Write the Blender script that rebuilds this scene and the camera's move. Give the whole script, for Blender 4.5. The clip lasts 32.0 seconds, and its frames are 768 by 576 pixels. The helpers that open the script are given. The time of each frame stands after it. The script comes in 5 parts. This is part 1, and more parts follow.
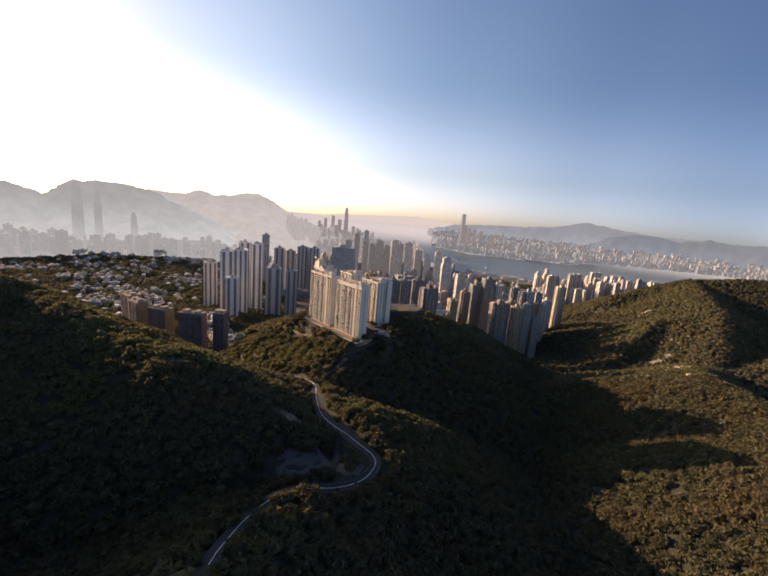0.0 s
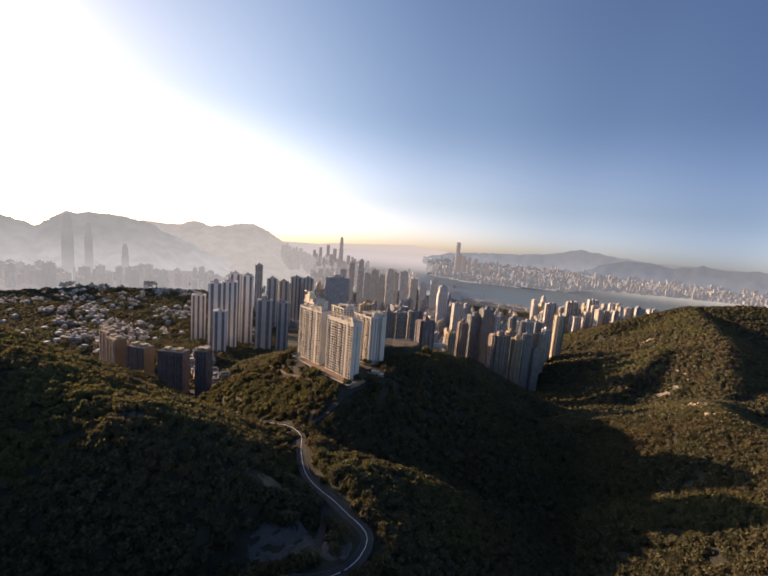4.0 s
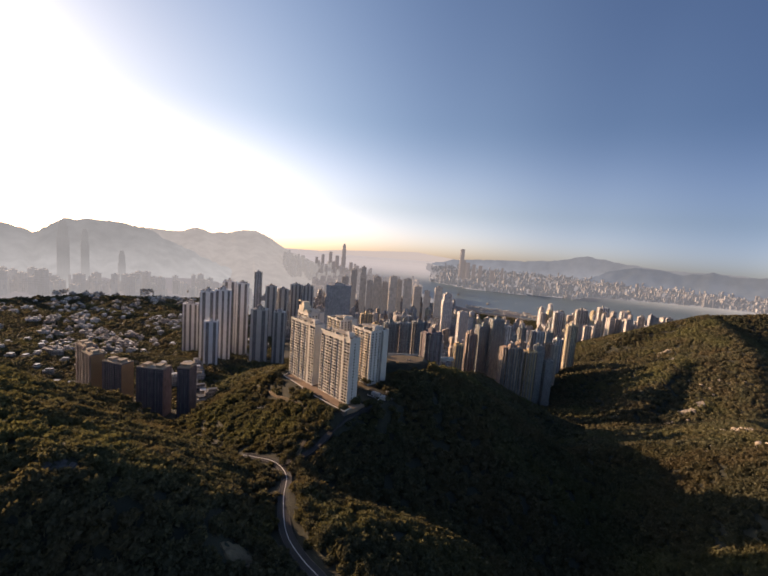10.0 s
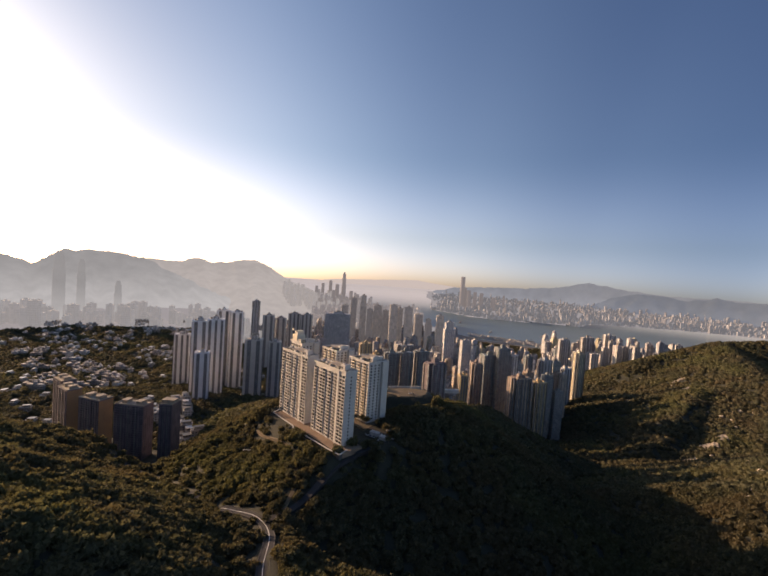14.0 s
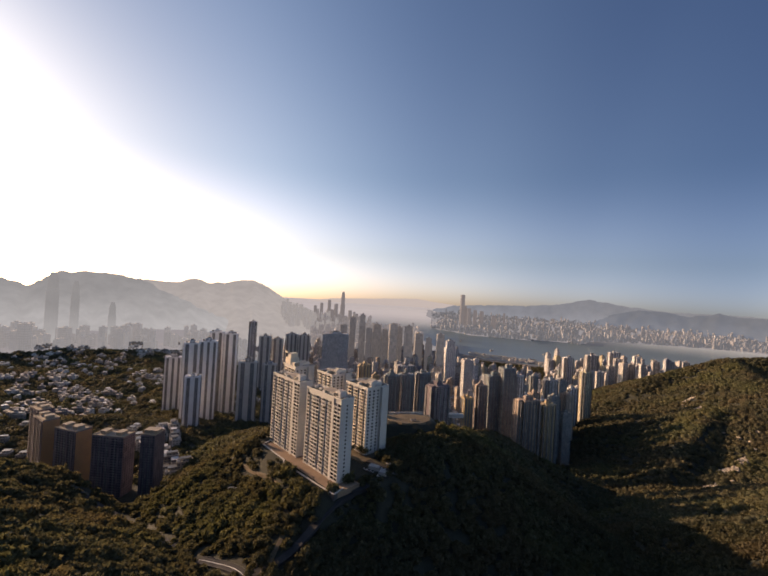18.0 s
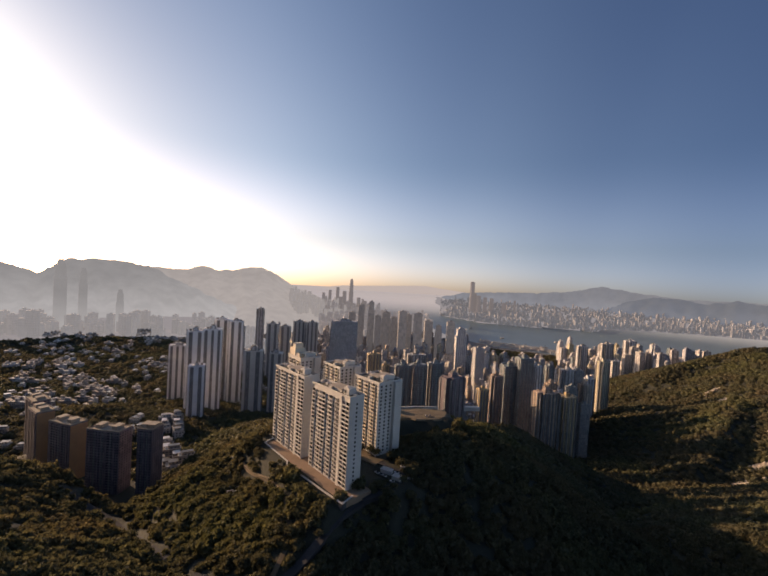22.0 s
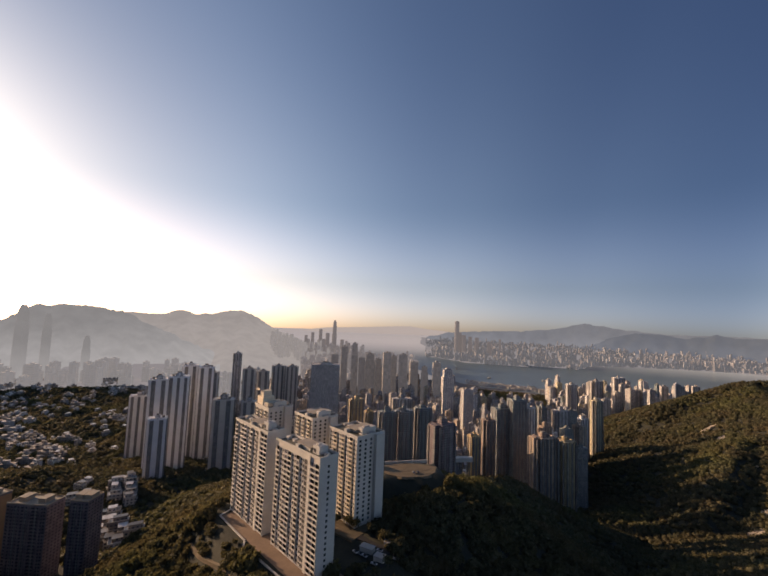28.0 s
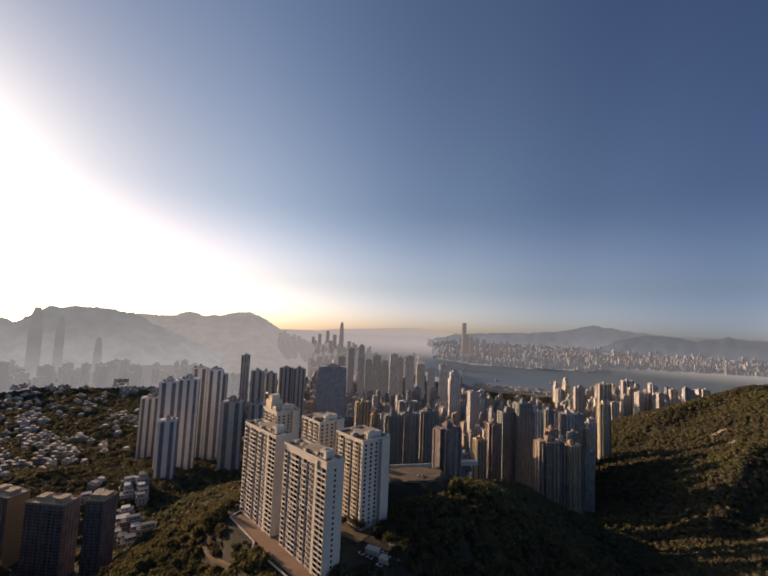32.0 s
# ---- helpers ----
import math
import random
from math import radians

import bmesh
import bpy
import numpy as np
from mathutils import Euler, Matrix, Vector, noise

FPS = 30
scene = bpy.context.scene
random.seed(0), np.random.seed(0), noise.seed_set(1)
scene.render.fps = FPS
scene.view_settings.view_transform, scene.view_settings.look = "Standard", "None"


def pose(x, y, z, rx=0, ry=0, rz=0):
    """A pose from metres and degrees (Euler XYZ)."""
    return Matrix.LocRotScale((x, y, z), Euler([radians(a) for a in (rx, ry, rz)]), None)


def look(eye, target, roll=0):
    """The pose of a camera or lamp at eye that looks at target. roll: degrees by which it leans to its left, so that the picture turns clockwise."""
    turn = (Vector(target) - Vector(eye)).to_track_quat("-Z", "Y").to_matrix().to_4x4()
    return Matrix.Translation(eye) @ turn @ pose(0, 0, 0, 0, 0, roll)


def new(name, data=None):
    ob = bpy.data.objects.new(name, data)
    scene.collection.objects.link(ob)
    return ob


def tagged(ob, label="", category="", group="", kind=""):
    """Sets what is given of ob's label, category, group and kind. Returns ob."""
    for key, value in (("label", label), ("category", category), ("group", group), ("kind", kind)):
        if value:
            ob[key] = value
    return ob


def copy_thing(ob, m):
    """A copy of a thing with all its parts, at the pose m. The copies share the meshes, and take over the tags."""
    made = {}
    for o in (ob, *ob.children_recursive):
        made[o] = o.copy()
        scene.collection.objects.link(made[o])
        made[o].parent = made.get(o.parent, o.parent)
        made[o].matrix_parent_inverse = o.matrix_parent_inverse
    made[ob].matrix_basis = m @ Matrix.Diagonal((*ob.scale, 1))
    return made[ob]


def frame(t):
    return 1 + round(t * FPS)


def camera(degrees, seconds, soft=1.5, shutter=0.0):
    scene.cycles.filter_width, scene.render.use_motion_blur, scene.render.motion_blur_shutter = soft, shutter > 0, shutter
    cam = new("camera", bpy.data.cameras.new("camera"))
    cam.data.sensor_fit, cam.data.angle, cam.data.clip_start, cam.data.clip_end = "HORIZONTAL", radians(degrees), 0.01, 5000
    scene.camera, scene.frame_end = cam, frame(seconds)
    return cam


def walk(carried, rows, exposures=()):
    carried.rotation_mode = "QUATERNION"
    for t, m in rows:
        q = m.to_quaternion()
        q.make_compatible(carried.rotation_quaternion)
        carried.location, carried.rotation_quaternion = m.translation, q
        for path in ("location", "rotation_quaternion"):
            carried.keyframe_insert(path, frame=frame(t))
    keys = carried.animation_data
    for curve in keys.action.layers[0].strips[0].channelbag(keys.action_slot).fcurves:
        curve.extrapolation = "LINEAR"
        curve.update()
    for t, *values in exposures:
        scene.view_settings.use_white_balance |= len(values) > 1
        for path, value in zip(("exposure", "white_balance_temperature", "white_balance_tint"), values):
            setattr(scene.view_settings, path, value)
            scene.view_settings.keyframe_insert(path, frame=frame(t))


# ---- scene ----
cam = camera(90.0, 32.0, soft=1.8)


def view(x, y, z, yaw, pitch, roll):
    """A camera pose: yaw to the left, pitch upwards, roll to the left."""
    a, b = radians(yaw), radians(pitch)
    ahead = Vector((-math.sin(a) * math.cos(b), math.cos(a) * math.cos(b), math.sin(b)))
    return look((x, y, z), Vector((x, y, z)) + 100 * ahead, roll)


# seconds, place in metres, yaw, pitch, roll in degrees
PATH = [
    (0, -0.0, -0.0, 472.8, -2.30, -11.91, 5.19),
    (0.5, 0.4, 3.7, 473.6, -2.01, -10.24, 5.01),
    (1, 0.9, 7.6, 474.2, -2.79, -9.82, 4.95),
    (1.5, 1.4, 11.7, 474.7, -2.90, -9.87, 4.97),
    (2, 1.9, 15.9, 475.0, -2.92, -10.46, 4.98),
    (2.5, 2.3, 20.2, 475.3, -2.87, -10.58, 4.96),
    (3, 2.7, 24.5, 475.4, -2.79, -9.76, 4.93),
    (3.5, 3.1, 29.0, 475.5, -2.58, -7.36, 4.69),
    (5.5, 4.3, 48.0, 475.6, -2.48, -9.60, 4.82),
    (6, 4.7, 52.5, 475.5, -2.30, -9.17, 4.81),
    (6.5, 5.1, 56.8, 475.3, -2.26, -9.19, 4.74),
    (7, 5.5, 61.0, 475.0, -1.89, -6.26, 4.54),
    (7.5, 5.8, 65.4, 474.8, -1.76, -6.28, 4.52),
    (8, 6.1, 70.1, 474.5, -1.09, -6.57, 4.46),
    (8.5, 6.4, 75.0, 474.0, -0.80, -6.97, 4.49),
    (9, 6.7, 80.1, 473.3, -0.77, -6.75, 4.50),
    (9.5, 7.1, 85.4, 472.4, -1.26, -6.45, 4.47),
    (10, 7.4, 90.7, 471.5, -2.00, -6.71, 4.56),
    (10.5, 7.7, 96.0, 470.5, -2.08, -5.69, 4.52),
    (11, 7.9, 101.2, 469.5, -2.33, -6.40, 4.50),
    (11.5, 8.3, 106.1, 468.6, -2.35, -7.42, 4.57),
    (12, 8.8, 110.6, 467.8, -2.45, -7.54, 4.57),
    (12.5, 9.3, 114.6, 467.1, -2.56, -7.23, 4.47),
    (13, 9.9, 118.0, 466.5, -2.42, -4.48, 4.38),
    (13.5, 10.2, 121.0, 466.0, -1.77, -2.07, 4.07),
    (14, 10.4, 124.0, 465.7, -1.59, -2.44, 4.06),
    (14.5, 10.7, 127.1, 465.4, -1.47, -2.83, 4.02),
    (16.5, 11.5, 140.0, 464.8, -1.35, 1.15, 3.37),
    (17, 11.7, 143.7, 464.6, -1.33, 0.63, 3.63),
    (17.5, 11.9, 147.9, 464.3, -1.40, 0.41, 3.43),
    (18, 12.0, 152.5, 464.0, -1.52, 0.39, 3.43),
    (18.5, 11.9, 157.3, 463.8, -1.43, 0.22, 3.41),
    (19, 11.6, 162.2, 463.7, -1.46, -1.60, 3.59),
    (19.5, 10.9, 167.0, 463.6, -1.22, -1.23, 3.56),
    (20, 10.0, 171.7, 463.4, -0.64, -1.52, 3.66),
    (20.5, 9.2, 176.3, 463.0, 0.26, -0.99, 3.36),
    (21, 8.6, 181.1, 462.5, 0.42, -1.26, 3.35),
    (21.5, 8.6, 186.2, 461.9, 0.13, -1.31, 3.37),
    (22, 8.9, 191.4, 461.1, -0.40, -1.57, 3.38),
    (22.5, 9.5, 196.8, 460.3, -0.57, -1.14, 3.47),
    (23, 10.2, 202.3, 459.6, -1.08, -1.40, 3.48),
    (23.5, 10.7, 207.6, 459.0, -1.09, -1.69, 3.46),
    (24, 11.1, 212.5, 458.6, -1.31, -3.17, 3.57),
    (24.5, 11.2, 216.7, 458.5, -1.40, -4.08, 3.55),
    (25, 11.3, 220.1, 458.3, -1.45, -2.31, 3.37),
    (25.5, 11.8, 222.6, 458.0, -1.47, 1.50, 3.16),
    (27.5, 14.1, 229.8, 456.6, -2.32, 4.43, 2.36),
    (28, 14.6, 230.9, 456.3, -2.46, 4.69, 2.30),
    (28.5, 14.9, 231.5, 456.2, -2.48, 4.84, 2.24),
    (29, 15.2, 231.5, 456.2, -2.65, 5.12, 2.19),
    (29.5, 15.4, 231.0, 456.3, -2.22, 5.14, 2.17),
    (30, 15.5, 230.0, 456.7, -2.06, 5.21, 2.08),
    (30.5, 15.7, 228.7, 457.3, -2.02, 5.50, 2.09),
    (31, 15.7, 227.1, 458.2, -2.07, 5.44, 2.09),
    (31.5, 15.7, 225.3, 459.4, -2.03, 4.90, 2.09),
    (32, 15.6, 223.3, 460.8, -1.41, 4.84, 2.34),
]
walk(cam, [(t, view(*row)) for t, *row in PATH], exposures=[(0.0, 0.95, 8600, 28), (9.0, 0.76, 8600, 28), (20.0, 0.50, 8600, 28), (32.0, 0.24, 8600, 28)])
# ---- end of path ----

# ---- light ----
SUN_AZIMUTH, SUN_HEIGHT = -62.0, 12.5  # degrees to the right of +y, above the horizon
world = bpy.data.worlds.new("late_afternoon_sky")
scene.world = world
world.use_nodes = True
wt = world.node_tree
sky = wt.nodes.new("ShaderNodeTexSky")
sky.sky_type = "NISHITA"
sky.sun_disc = False
sky.sun_elevation, sky.sun_rotation = radians(SUN_HEIGHT), radians(SUN_AZIMUTH)
sky.altitude, sky.air_density, sky.dust_density, sky.ozone_density = 0, 1.0, 2.8, 4.0
wt.nodes["Background"].inputs["Strength"].default_value = 0.125
# the damp air low over the sea keeps the sky pale down to the horizon
way = wt.nodes.new("ShaderNodeTexCoord")
split = wt.nodes.new("ShaderNodeSeparateXYZ")
wt.links.new(way.outputs["Generated"], split.inputs[0])
low = wt.nodes.new("ShaderNodeValToRGB")
low.color_ramp.interpolation = "EASE"
low.color_ramp.elements.new(0.045)
low.color_ramp.elements.new(0.5)
for stop, (position, gain) in zip(low.color_ramp.elements, ((0.0, (2.0, 1.84, 1.98, 1)), (0.10, (1.40, 1.32, 1.29, 1)), (0.3, (0.83, 0.94, 0.97, 1)), (0.7, (0.65, 0.82, 0.92, 1)))):
    stop.position, stop.color = position, gain
wt.links.new(split.outputs[2], low.inputs[0])
# seen from 466 m up the horizon lies lower than at sea level
lift = wt.nodes.new("ShaderNodeVectorMath")
lift.operation = "ADD"
lift.inputs[1].default_value = (0, 0, 0.06)
floor_of_sky = wt.nodes.new("ShaderNodeVectorMath")
floor_of_sky.operation = "MAXIMUM"
floor_of_sky.inputs[1].default_value = (-1, -1, 0.025)
wt.links.new(way.outputs["Generated"], lift.inputs[0])
wt.links.new(lift.outputs[0], floor_of_sky.inputs[0])
wt.links.new(floor_of_sky.outputs[0], sky.inputs["Vector"])
damp = wt.nodes.new("ShaderNodeMix")
damp.data_type, damp.blend_type = "RGBA", "MULTIPLY"
damp.inputs[0].default_value = 1.0
wt.links.new(sky.outputs[0], damp.inputs[6])
wt.links.new(low.outputs[0], damp.inputs[7])
# dust spreads the sun's glow wide; away from it the sky is a deeper blue
aside = wt.nodes.new("ShaderNodeVectorMath")
aside.operation = "DOT_PRODUCT"
a, b = radians(SUN_AZIMUTH), radians(SUN_HEIGHT)
aside.inputs[1].default_value = (math.sin(a) * math.cos(b), math.cos(a) * math.cos(b), math.sin(b))
wt.links.new(way.outputs["Generated"], aside.inputs[0])
halo = wt.nodes.new("ShaderNodeMapRange")
halo.inputs["From Min"].default_value, halo.inputs["From Max"].default_value = -1.0, 1.0
wt.links.new(aside.outputs["Value"], halo.inputs["Value"])
spread = wt.nodes.new("ShaderNodeValToRGB")
spread.color_ramp.interpolation = "EASE"
while len(spread.color_ramp.elements) < 7:
    spread.color_ramp.elements.new(0.5)
# first two stops: unseen sky behind the view, brightened to fill shaded faces
for stop, (position, gain) in zip(spread.color_ramp.elements, ((0.0, (1.7, 1.65, 1.6, 1)), (0.24, (1.3, 1.3, 1.32, 1)), (0.37, (0.63, 0.72, 0.85, 1)), (0.5, (0.84, 0.90, 0.99, 1)), (0.66, (1.12, 1.13, 1.14, 1)), (0.85, (1.40, 1.36, 1.28, 1)), (1.0, (1.0, 1.0, 1.0, 1)))):
    stop.position, stop.color = position, gain
wt.links.new(halo.outputs["Result"], spread.inputs[0])
wide = wt.nodes.new("ShaderNodeMix")
wide.data_type, wide.blend_type = "RGBA", "MULTIPLY"
wide.inputs[0].default_value = 1.0
wt.links.new(damp.outputs[2], wide.inputs[6])
wt.links.new(spread.outputs[0], wide.inputs[7])
wt.links.new(wide.outputs[2], wt.nodes["Background"].inputs["Color"])

sun = new("sun", bpy.data.lights.new("sun", "SUN"))
sun.data.energy, sun.data.angle, sun.data.color = 4.6, radians(0.6), (1.0, 0.82, 0.60)
a, b = radians(SUN_AZIMUTH), radians(SUN_HEIGHT)
sun.matrix_world = look((0, 0, 900), Vector((0, 0, 900)) - Vector((math.sin(a) * math.cos(b), math.cos(a) * math.cos(b), math.sin(b))))

# ---- materials ----


def material(name, roughness=0.8, metal=0.0):
    m = bpy.data.materials.new(name)
    m.use_nodes = True
    p = m.node_tree.nodes["Principled BSDF"]
    p.inputs["Roughness"].default_value, p.inputs["Metallic"].default_value = roughness, metal
    return m, m.node_tree, p


def node(tree, kind, **values):
    n = tree.nodes.new(kind)
    for key, value in values.items():
        if key in n.inputs:
            n.inputs[key].default_value = value
    return n


def ramp(tree, source, stops):
    n = tree.nodes.new("ShaderNodeValToRGB")
    while len(n.color_ramp.elements) < len(stops):
        n.color_ramp.elements.new(0.5)
    for e, (at, colour) in zip(n.color_ramp.elements, stops):
        e.position, e.color = at, (*colour, 1)
    tree.links.new(source, n.inputs[0])
    return n.outputs[0]


def noise_at(tree, scale, detail=4, coordinate="Object", rough=0.55):
    c = tree.nodes.new("ShaderNodeTexCoord")
    n = node(tree, "ShaderNodeTexNoise", Scale=scale, Detail=detail, Roughness=rough)
    tree.links.new(c.outputs[coordinate], n.inputs["Vector"])
    return n.outputs["Fac"]


def mixed(tree, factor, one, two, kind="MIX"):
    n = tree.nodes.new("ShaderNodeMix")
    n.data_type, n.blend_type = "RGBA", kind
    for value, socket in ((factor, n.inputs[0]), (one, n.inputs[6]), (two, n.inputs[7])):
        if isinstance(value, bpy.types.NodeSocket):
            tree.links.new(value, socket)
        else:
            socket.default_value = value if isinstance(value, float) else (*value, 1)
    return n.outputs[2]


def sum_of(tree, operation, one, two):
    n = tree.nodes.new("ShaderNodeMath")
    n.operation = operation
    for value, socket in ((one, n.inputs[0]), (two, n.inputs[1])):
        if isinstance(value, bpy.types.NodeSocket):
            tree.links.new(value, socket)
        else:
            socket.default_value = value
    return n.outputs[0]


def stained(name, colour, dark, scale=0.15, roughness=0.85, bump=0.0):
    """A plain surface with stains at two scales."""
    m, tree, p = material(name, roughness)
    big = noise_at(tree, scale, 5)
    fine = noise_at(tree, scale * 9, 3)
    c = mixed(tree, ramp(tree, big, [(0.35, (0, 0, 0)), (0.7, (1, 1, 1))]), colour, dark)
    c = mixed(tree, 0.35, c, ramp(tree, fine, [(0.3, dark), (0.7, colour)]))
    tree.links.new(c, p.inputs["Base Color"])
    if bump:
        n = node(tree, "ShaderNodeBump", Strength=bump, Distance=0.3)
        tree.links.new(fine, n.inputs["Height"])
        tree.links.new(n.outputs[0], p.inputs["Normal"])
    return m


def facade(name, walls, glass=(0.05, 0.06, 0.07), storey=3.0, bay=3.4, share=0.55, tall=0.5, band=0.0, recess=0.0):
    """A wall with storeys and bays of windows; walls: colours of which each building has one."""
    m, tree, p = material(name, 0.75)
    c = tree.nodes.new("ShaderNodeTexCoord")
    x = tree.nodes.new("ShaderNodeSeparateXYZ")
    tree.links.new(c.outputs["Object"], x.inputs[0])
    along = sum_of(tree, "ADD", x.outputs[0], x.outputs[1])
    u = sum_of(tree, "FRACT", sum_of(tree, "DIVIDE", along, bay), 0.0)
    v = sum_of(tree, "FRACT", sum_of(tree, "DIVIDE", x.outputs[2], storey), 0.0)
    window = sum_of(tree, "MULTIPLY", sum_of(tree, "LESS_THAN", u, share), sum_of(tree, "LESS_THAN", v, tall))
    geo = tree.nodes.new("ShaderNodeNewGeometry")
    nz = tree.nodes.new("ShaderNodeSeparateXYZ")
    tree.links.new(geo.outputs["Normal"], nz.inputs[0])
    upright = sum_of(tree, "LESS_THAN", sum_of(tree, "ABSOLUTE", nz.outputs[2], 0.0), 0.5)
    window = sum_of(tree, "MULTIPLY", window, upright)
    info = tree.nodes.new("ShaderNodeObjectInfo")
    n = tree.nodes.new("ShaderNodeValToRGB")
    n.color_ramp.interpolation = "CONSTANT"
    while len(n.color_ramp.elements) < len(walls):
        n.color_ramp.elements.new(0.5)
    for i, (e, colour) in enumerate(zip(n.color_ramp.elements, walls)):
        e.position, e.color = i / len(walls), (*colour, 1)
    island = sum_of(tree, "FRACT", sum_of(tree, "ADD", geo.outputs["Random Per Island"], info.outputs["Random"]), 0.0)
    tree.links.new(island, n.inputs[0])
    stain = ramp(tree, noise_at(tree, 0.06, 5), [(0.3, (0.72, 0.72, 0.72)), (0.7, (1, 1, 1))])
    wall = mixed(tree, 1.0, n.outputs[0], stain, "MULTIPLY")
    # flats differ: curtains, painted panels, added awnings
    cell = tree.nodes.new("ShaderNodeCombineXYZ")
    tree.links.new(sum_of(tree, "FLOOR", sum_of(tree, "DIVIDE", along, bay * 1.6), 0.0), cell.inputs[0])
    tree.links.new(sum_of(tree, "FLOOR", sum_of(tree, "DIVIDE", x.outputs[2], storey * 2), 0.0), cell.inputs[1])
    tree.links.new(info.outputs["Random"], cell.inputs[2])
    flat = tree.nodes.new("ShaderNodeTexWhiteNoise")
    tree.links.new(cell.outputs[0], flat.inputs["Vector"])
    wall = mixed(tree, 1.0, wall, ramp(tree, flat.outputs["Value"], [(0.0, (0.62, 0.62, 0.63)), (0.5, (0.9, 0.9, 0.9)), (1.0, (1.12, 1.1, 1.06))]), "MULTIPLY")
    if recess:  # shade of light wells between the flats, painted as stripes from roof to ground
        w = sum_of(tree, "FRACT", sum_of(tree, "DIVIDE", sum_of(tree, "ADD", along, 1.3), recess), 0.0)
        well_shade = sum_of(tree, "MULTIPLY", sum_of(tree, "LESS_THAN", w, 0.3), upright)
        wall = mixed(tree, sum_of(tree, "MULTIPLY", well_shade, 0.85), wall, glass)
    if band:
        edge = sum_of(tree, "MULTIPLY", sum_of(tree, "GREATER_THAN", v, 1 - band), upright)
        wall = mixed(tree, edge, wall, (0.25, 0.25, 0.25))
    tree.links.new(mixed(tree, window, wall, glass), p.inputs["Base Color"])
    tree.links.new(sum_of(tree, "SUBTRACT", 0.8, sum_of(tree, "MULTIPLY", window, 0.55)), p.inputs["Roughness"])
    return m


# ---- meshes ----


def part(name, bm, mat, parent=None, label="", m=None):
    """Links a bmesh, or a pair of vertices and faces, as one mesh object under a thing or part."""
    data = bpy.data.meshes.new(name)
    if isinstance(bm, tuple):
        data.from_pydata(bm[0], [], bm[1])
    else:
        bm.to_mesh(data)
        bm.free()
    if mat:
        data.materials.append(mat)
    ob = new(name, data)
    if m is not None:
        ob.matrix_basis = m
    ob.parent = parent
    if label:
        ob["label"] = label
    return ob


def boxes(items):
    """Vertices and faces of boxes (x0, y0, z0, x1, y1, z1)."""
    vs, fs = [], []
    for x0, y0, z0, x1, y1, z1 in items:
        k = len(vs)
        vs += [(x0, y0, z0), (x1, y0, z0), (x1, y1, z0), (x0, y1, z0), (x0, y0, z1), (x1, y0, z1), (x1, y1, z1), (x0, y1, z1)]
        fs += [(k, k + 3, k + 2, k + 1), (k + 4, k + 5, k + 6, k + 7), (k, k + 1, k + 5, k + 4), (k + 1, k + 2, k + 6, k + 5), (k + 2, k + 3, k + 7, k + 6), (k + 3, k, k + 4, k + 7)]
    return vs, fs


def thing(name, m, label, category, group="", kind=""):
    ob = new(name)
    ob.matrix_basis = m
    return tagged(ob, label, category, group, kind)


# ---- the land ----
HUB = Vector((8.0, 120.0, 466.0))  # the middle of the flight


def far(x, y, z):
    """Foreshortens what lies past 2400 m, so that hills 12 km off stand within 5 km at the same bearing and height of view."""
    dx, dy = x - HUB.x, y - HUB.y
    r = math.hypot(dx, dy)
    if r <= 2400:
        return Vector((x, y, z))
    k = (2400 + 2300 * (1 - math.exp(-(r - 2400) / 2300))) / r
    return Vector((HUB.x + dx * k, HUB.y + dy * k, HUB.z + (z - HUB.z) * k))


RIDGES = [  # crest nodes x, y, z and the slope of the sides
    ([(-1100, 380, 330), (-650, 430, 375), (-358, 388, 362), (-277, 345, 358), (-197, 338, 343), (-143, 357, 313), (-95, 378, 291), (-50, 386, 281)], 0.7),
    # mostly out of view, raised so that its shadow falls on the near slopes
    ([(-358, 388, 358), (-430, 335, 434), (-510, 250, 492), (-490, 0, 505), (-420, -400, 500)], 0.62),
    ([(-277, 330, 356), (-140, 292, 340), (-75, 276, 322), (-48, 272, 306)], 0.6),
    ([(-420, -300, 470), (-150, -150, 420), (-75, 90, 335), (-57, 148, 313), (-24, 195, 303), (12, 245, 297), (-4, 297, 300), (-35, 332, 292), (-50, 386, 281), (-23, 446, 291)], 0.5),
    ([(-23, 446, 291), (-15, 480, 300), (60, 545, 314), (110, 600, 308), (160, 690, 272), (225, 780, 236), (340, 810, 180), (450, 900, 110)], 0.5),
    ([(-20, 470, 300), (-80, 560, 292), (-90, 640, 284), (-150, 760, 232)], 0.45),
    ([(870, 1440, 140), (960, 1450, 208), (1060, 1450, 244), (1232, 1420, 301), (1700, 1300, 365), (2300, 900, 420), (2900, 300, 430)], 0.52),
    ([(800, 794, 172), (1030, 1060, 252), (1232, 1420, 301)], 0.5),
    ([(330, -200, 410), (385, 200, 324), (425, 340, 302), (460, 480, 290), (550, 590, 256), (665, 690, 215), (800, 794, 178)], 0.52),
    ([(1030, 1070, 240), (889, 1100, 215), (740, 990, 180), (612, 900, 138), (550, 860, 100)], 0.58),
    ([(930, 1030, 212), (770, 895, 157), (650, 800, 110)], 0.3),
    ([(800, 794, 164), (1300, 800, 250), (2000, 700, 330)], 0.25),
    ([(-900, 1500, 110), (-500, 1500, 60)], 0.12),
]


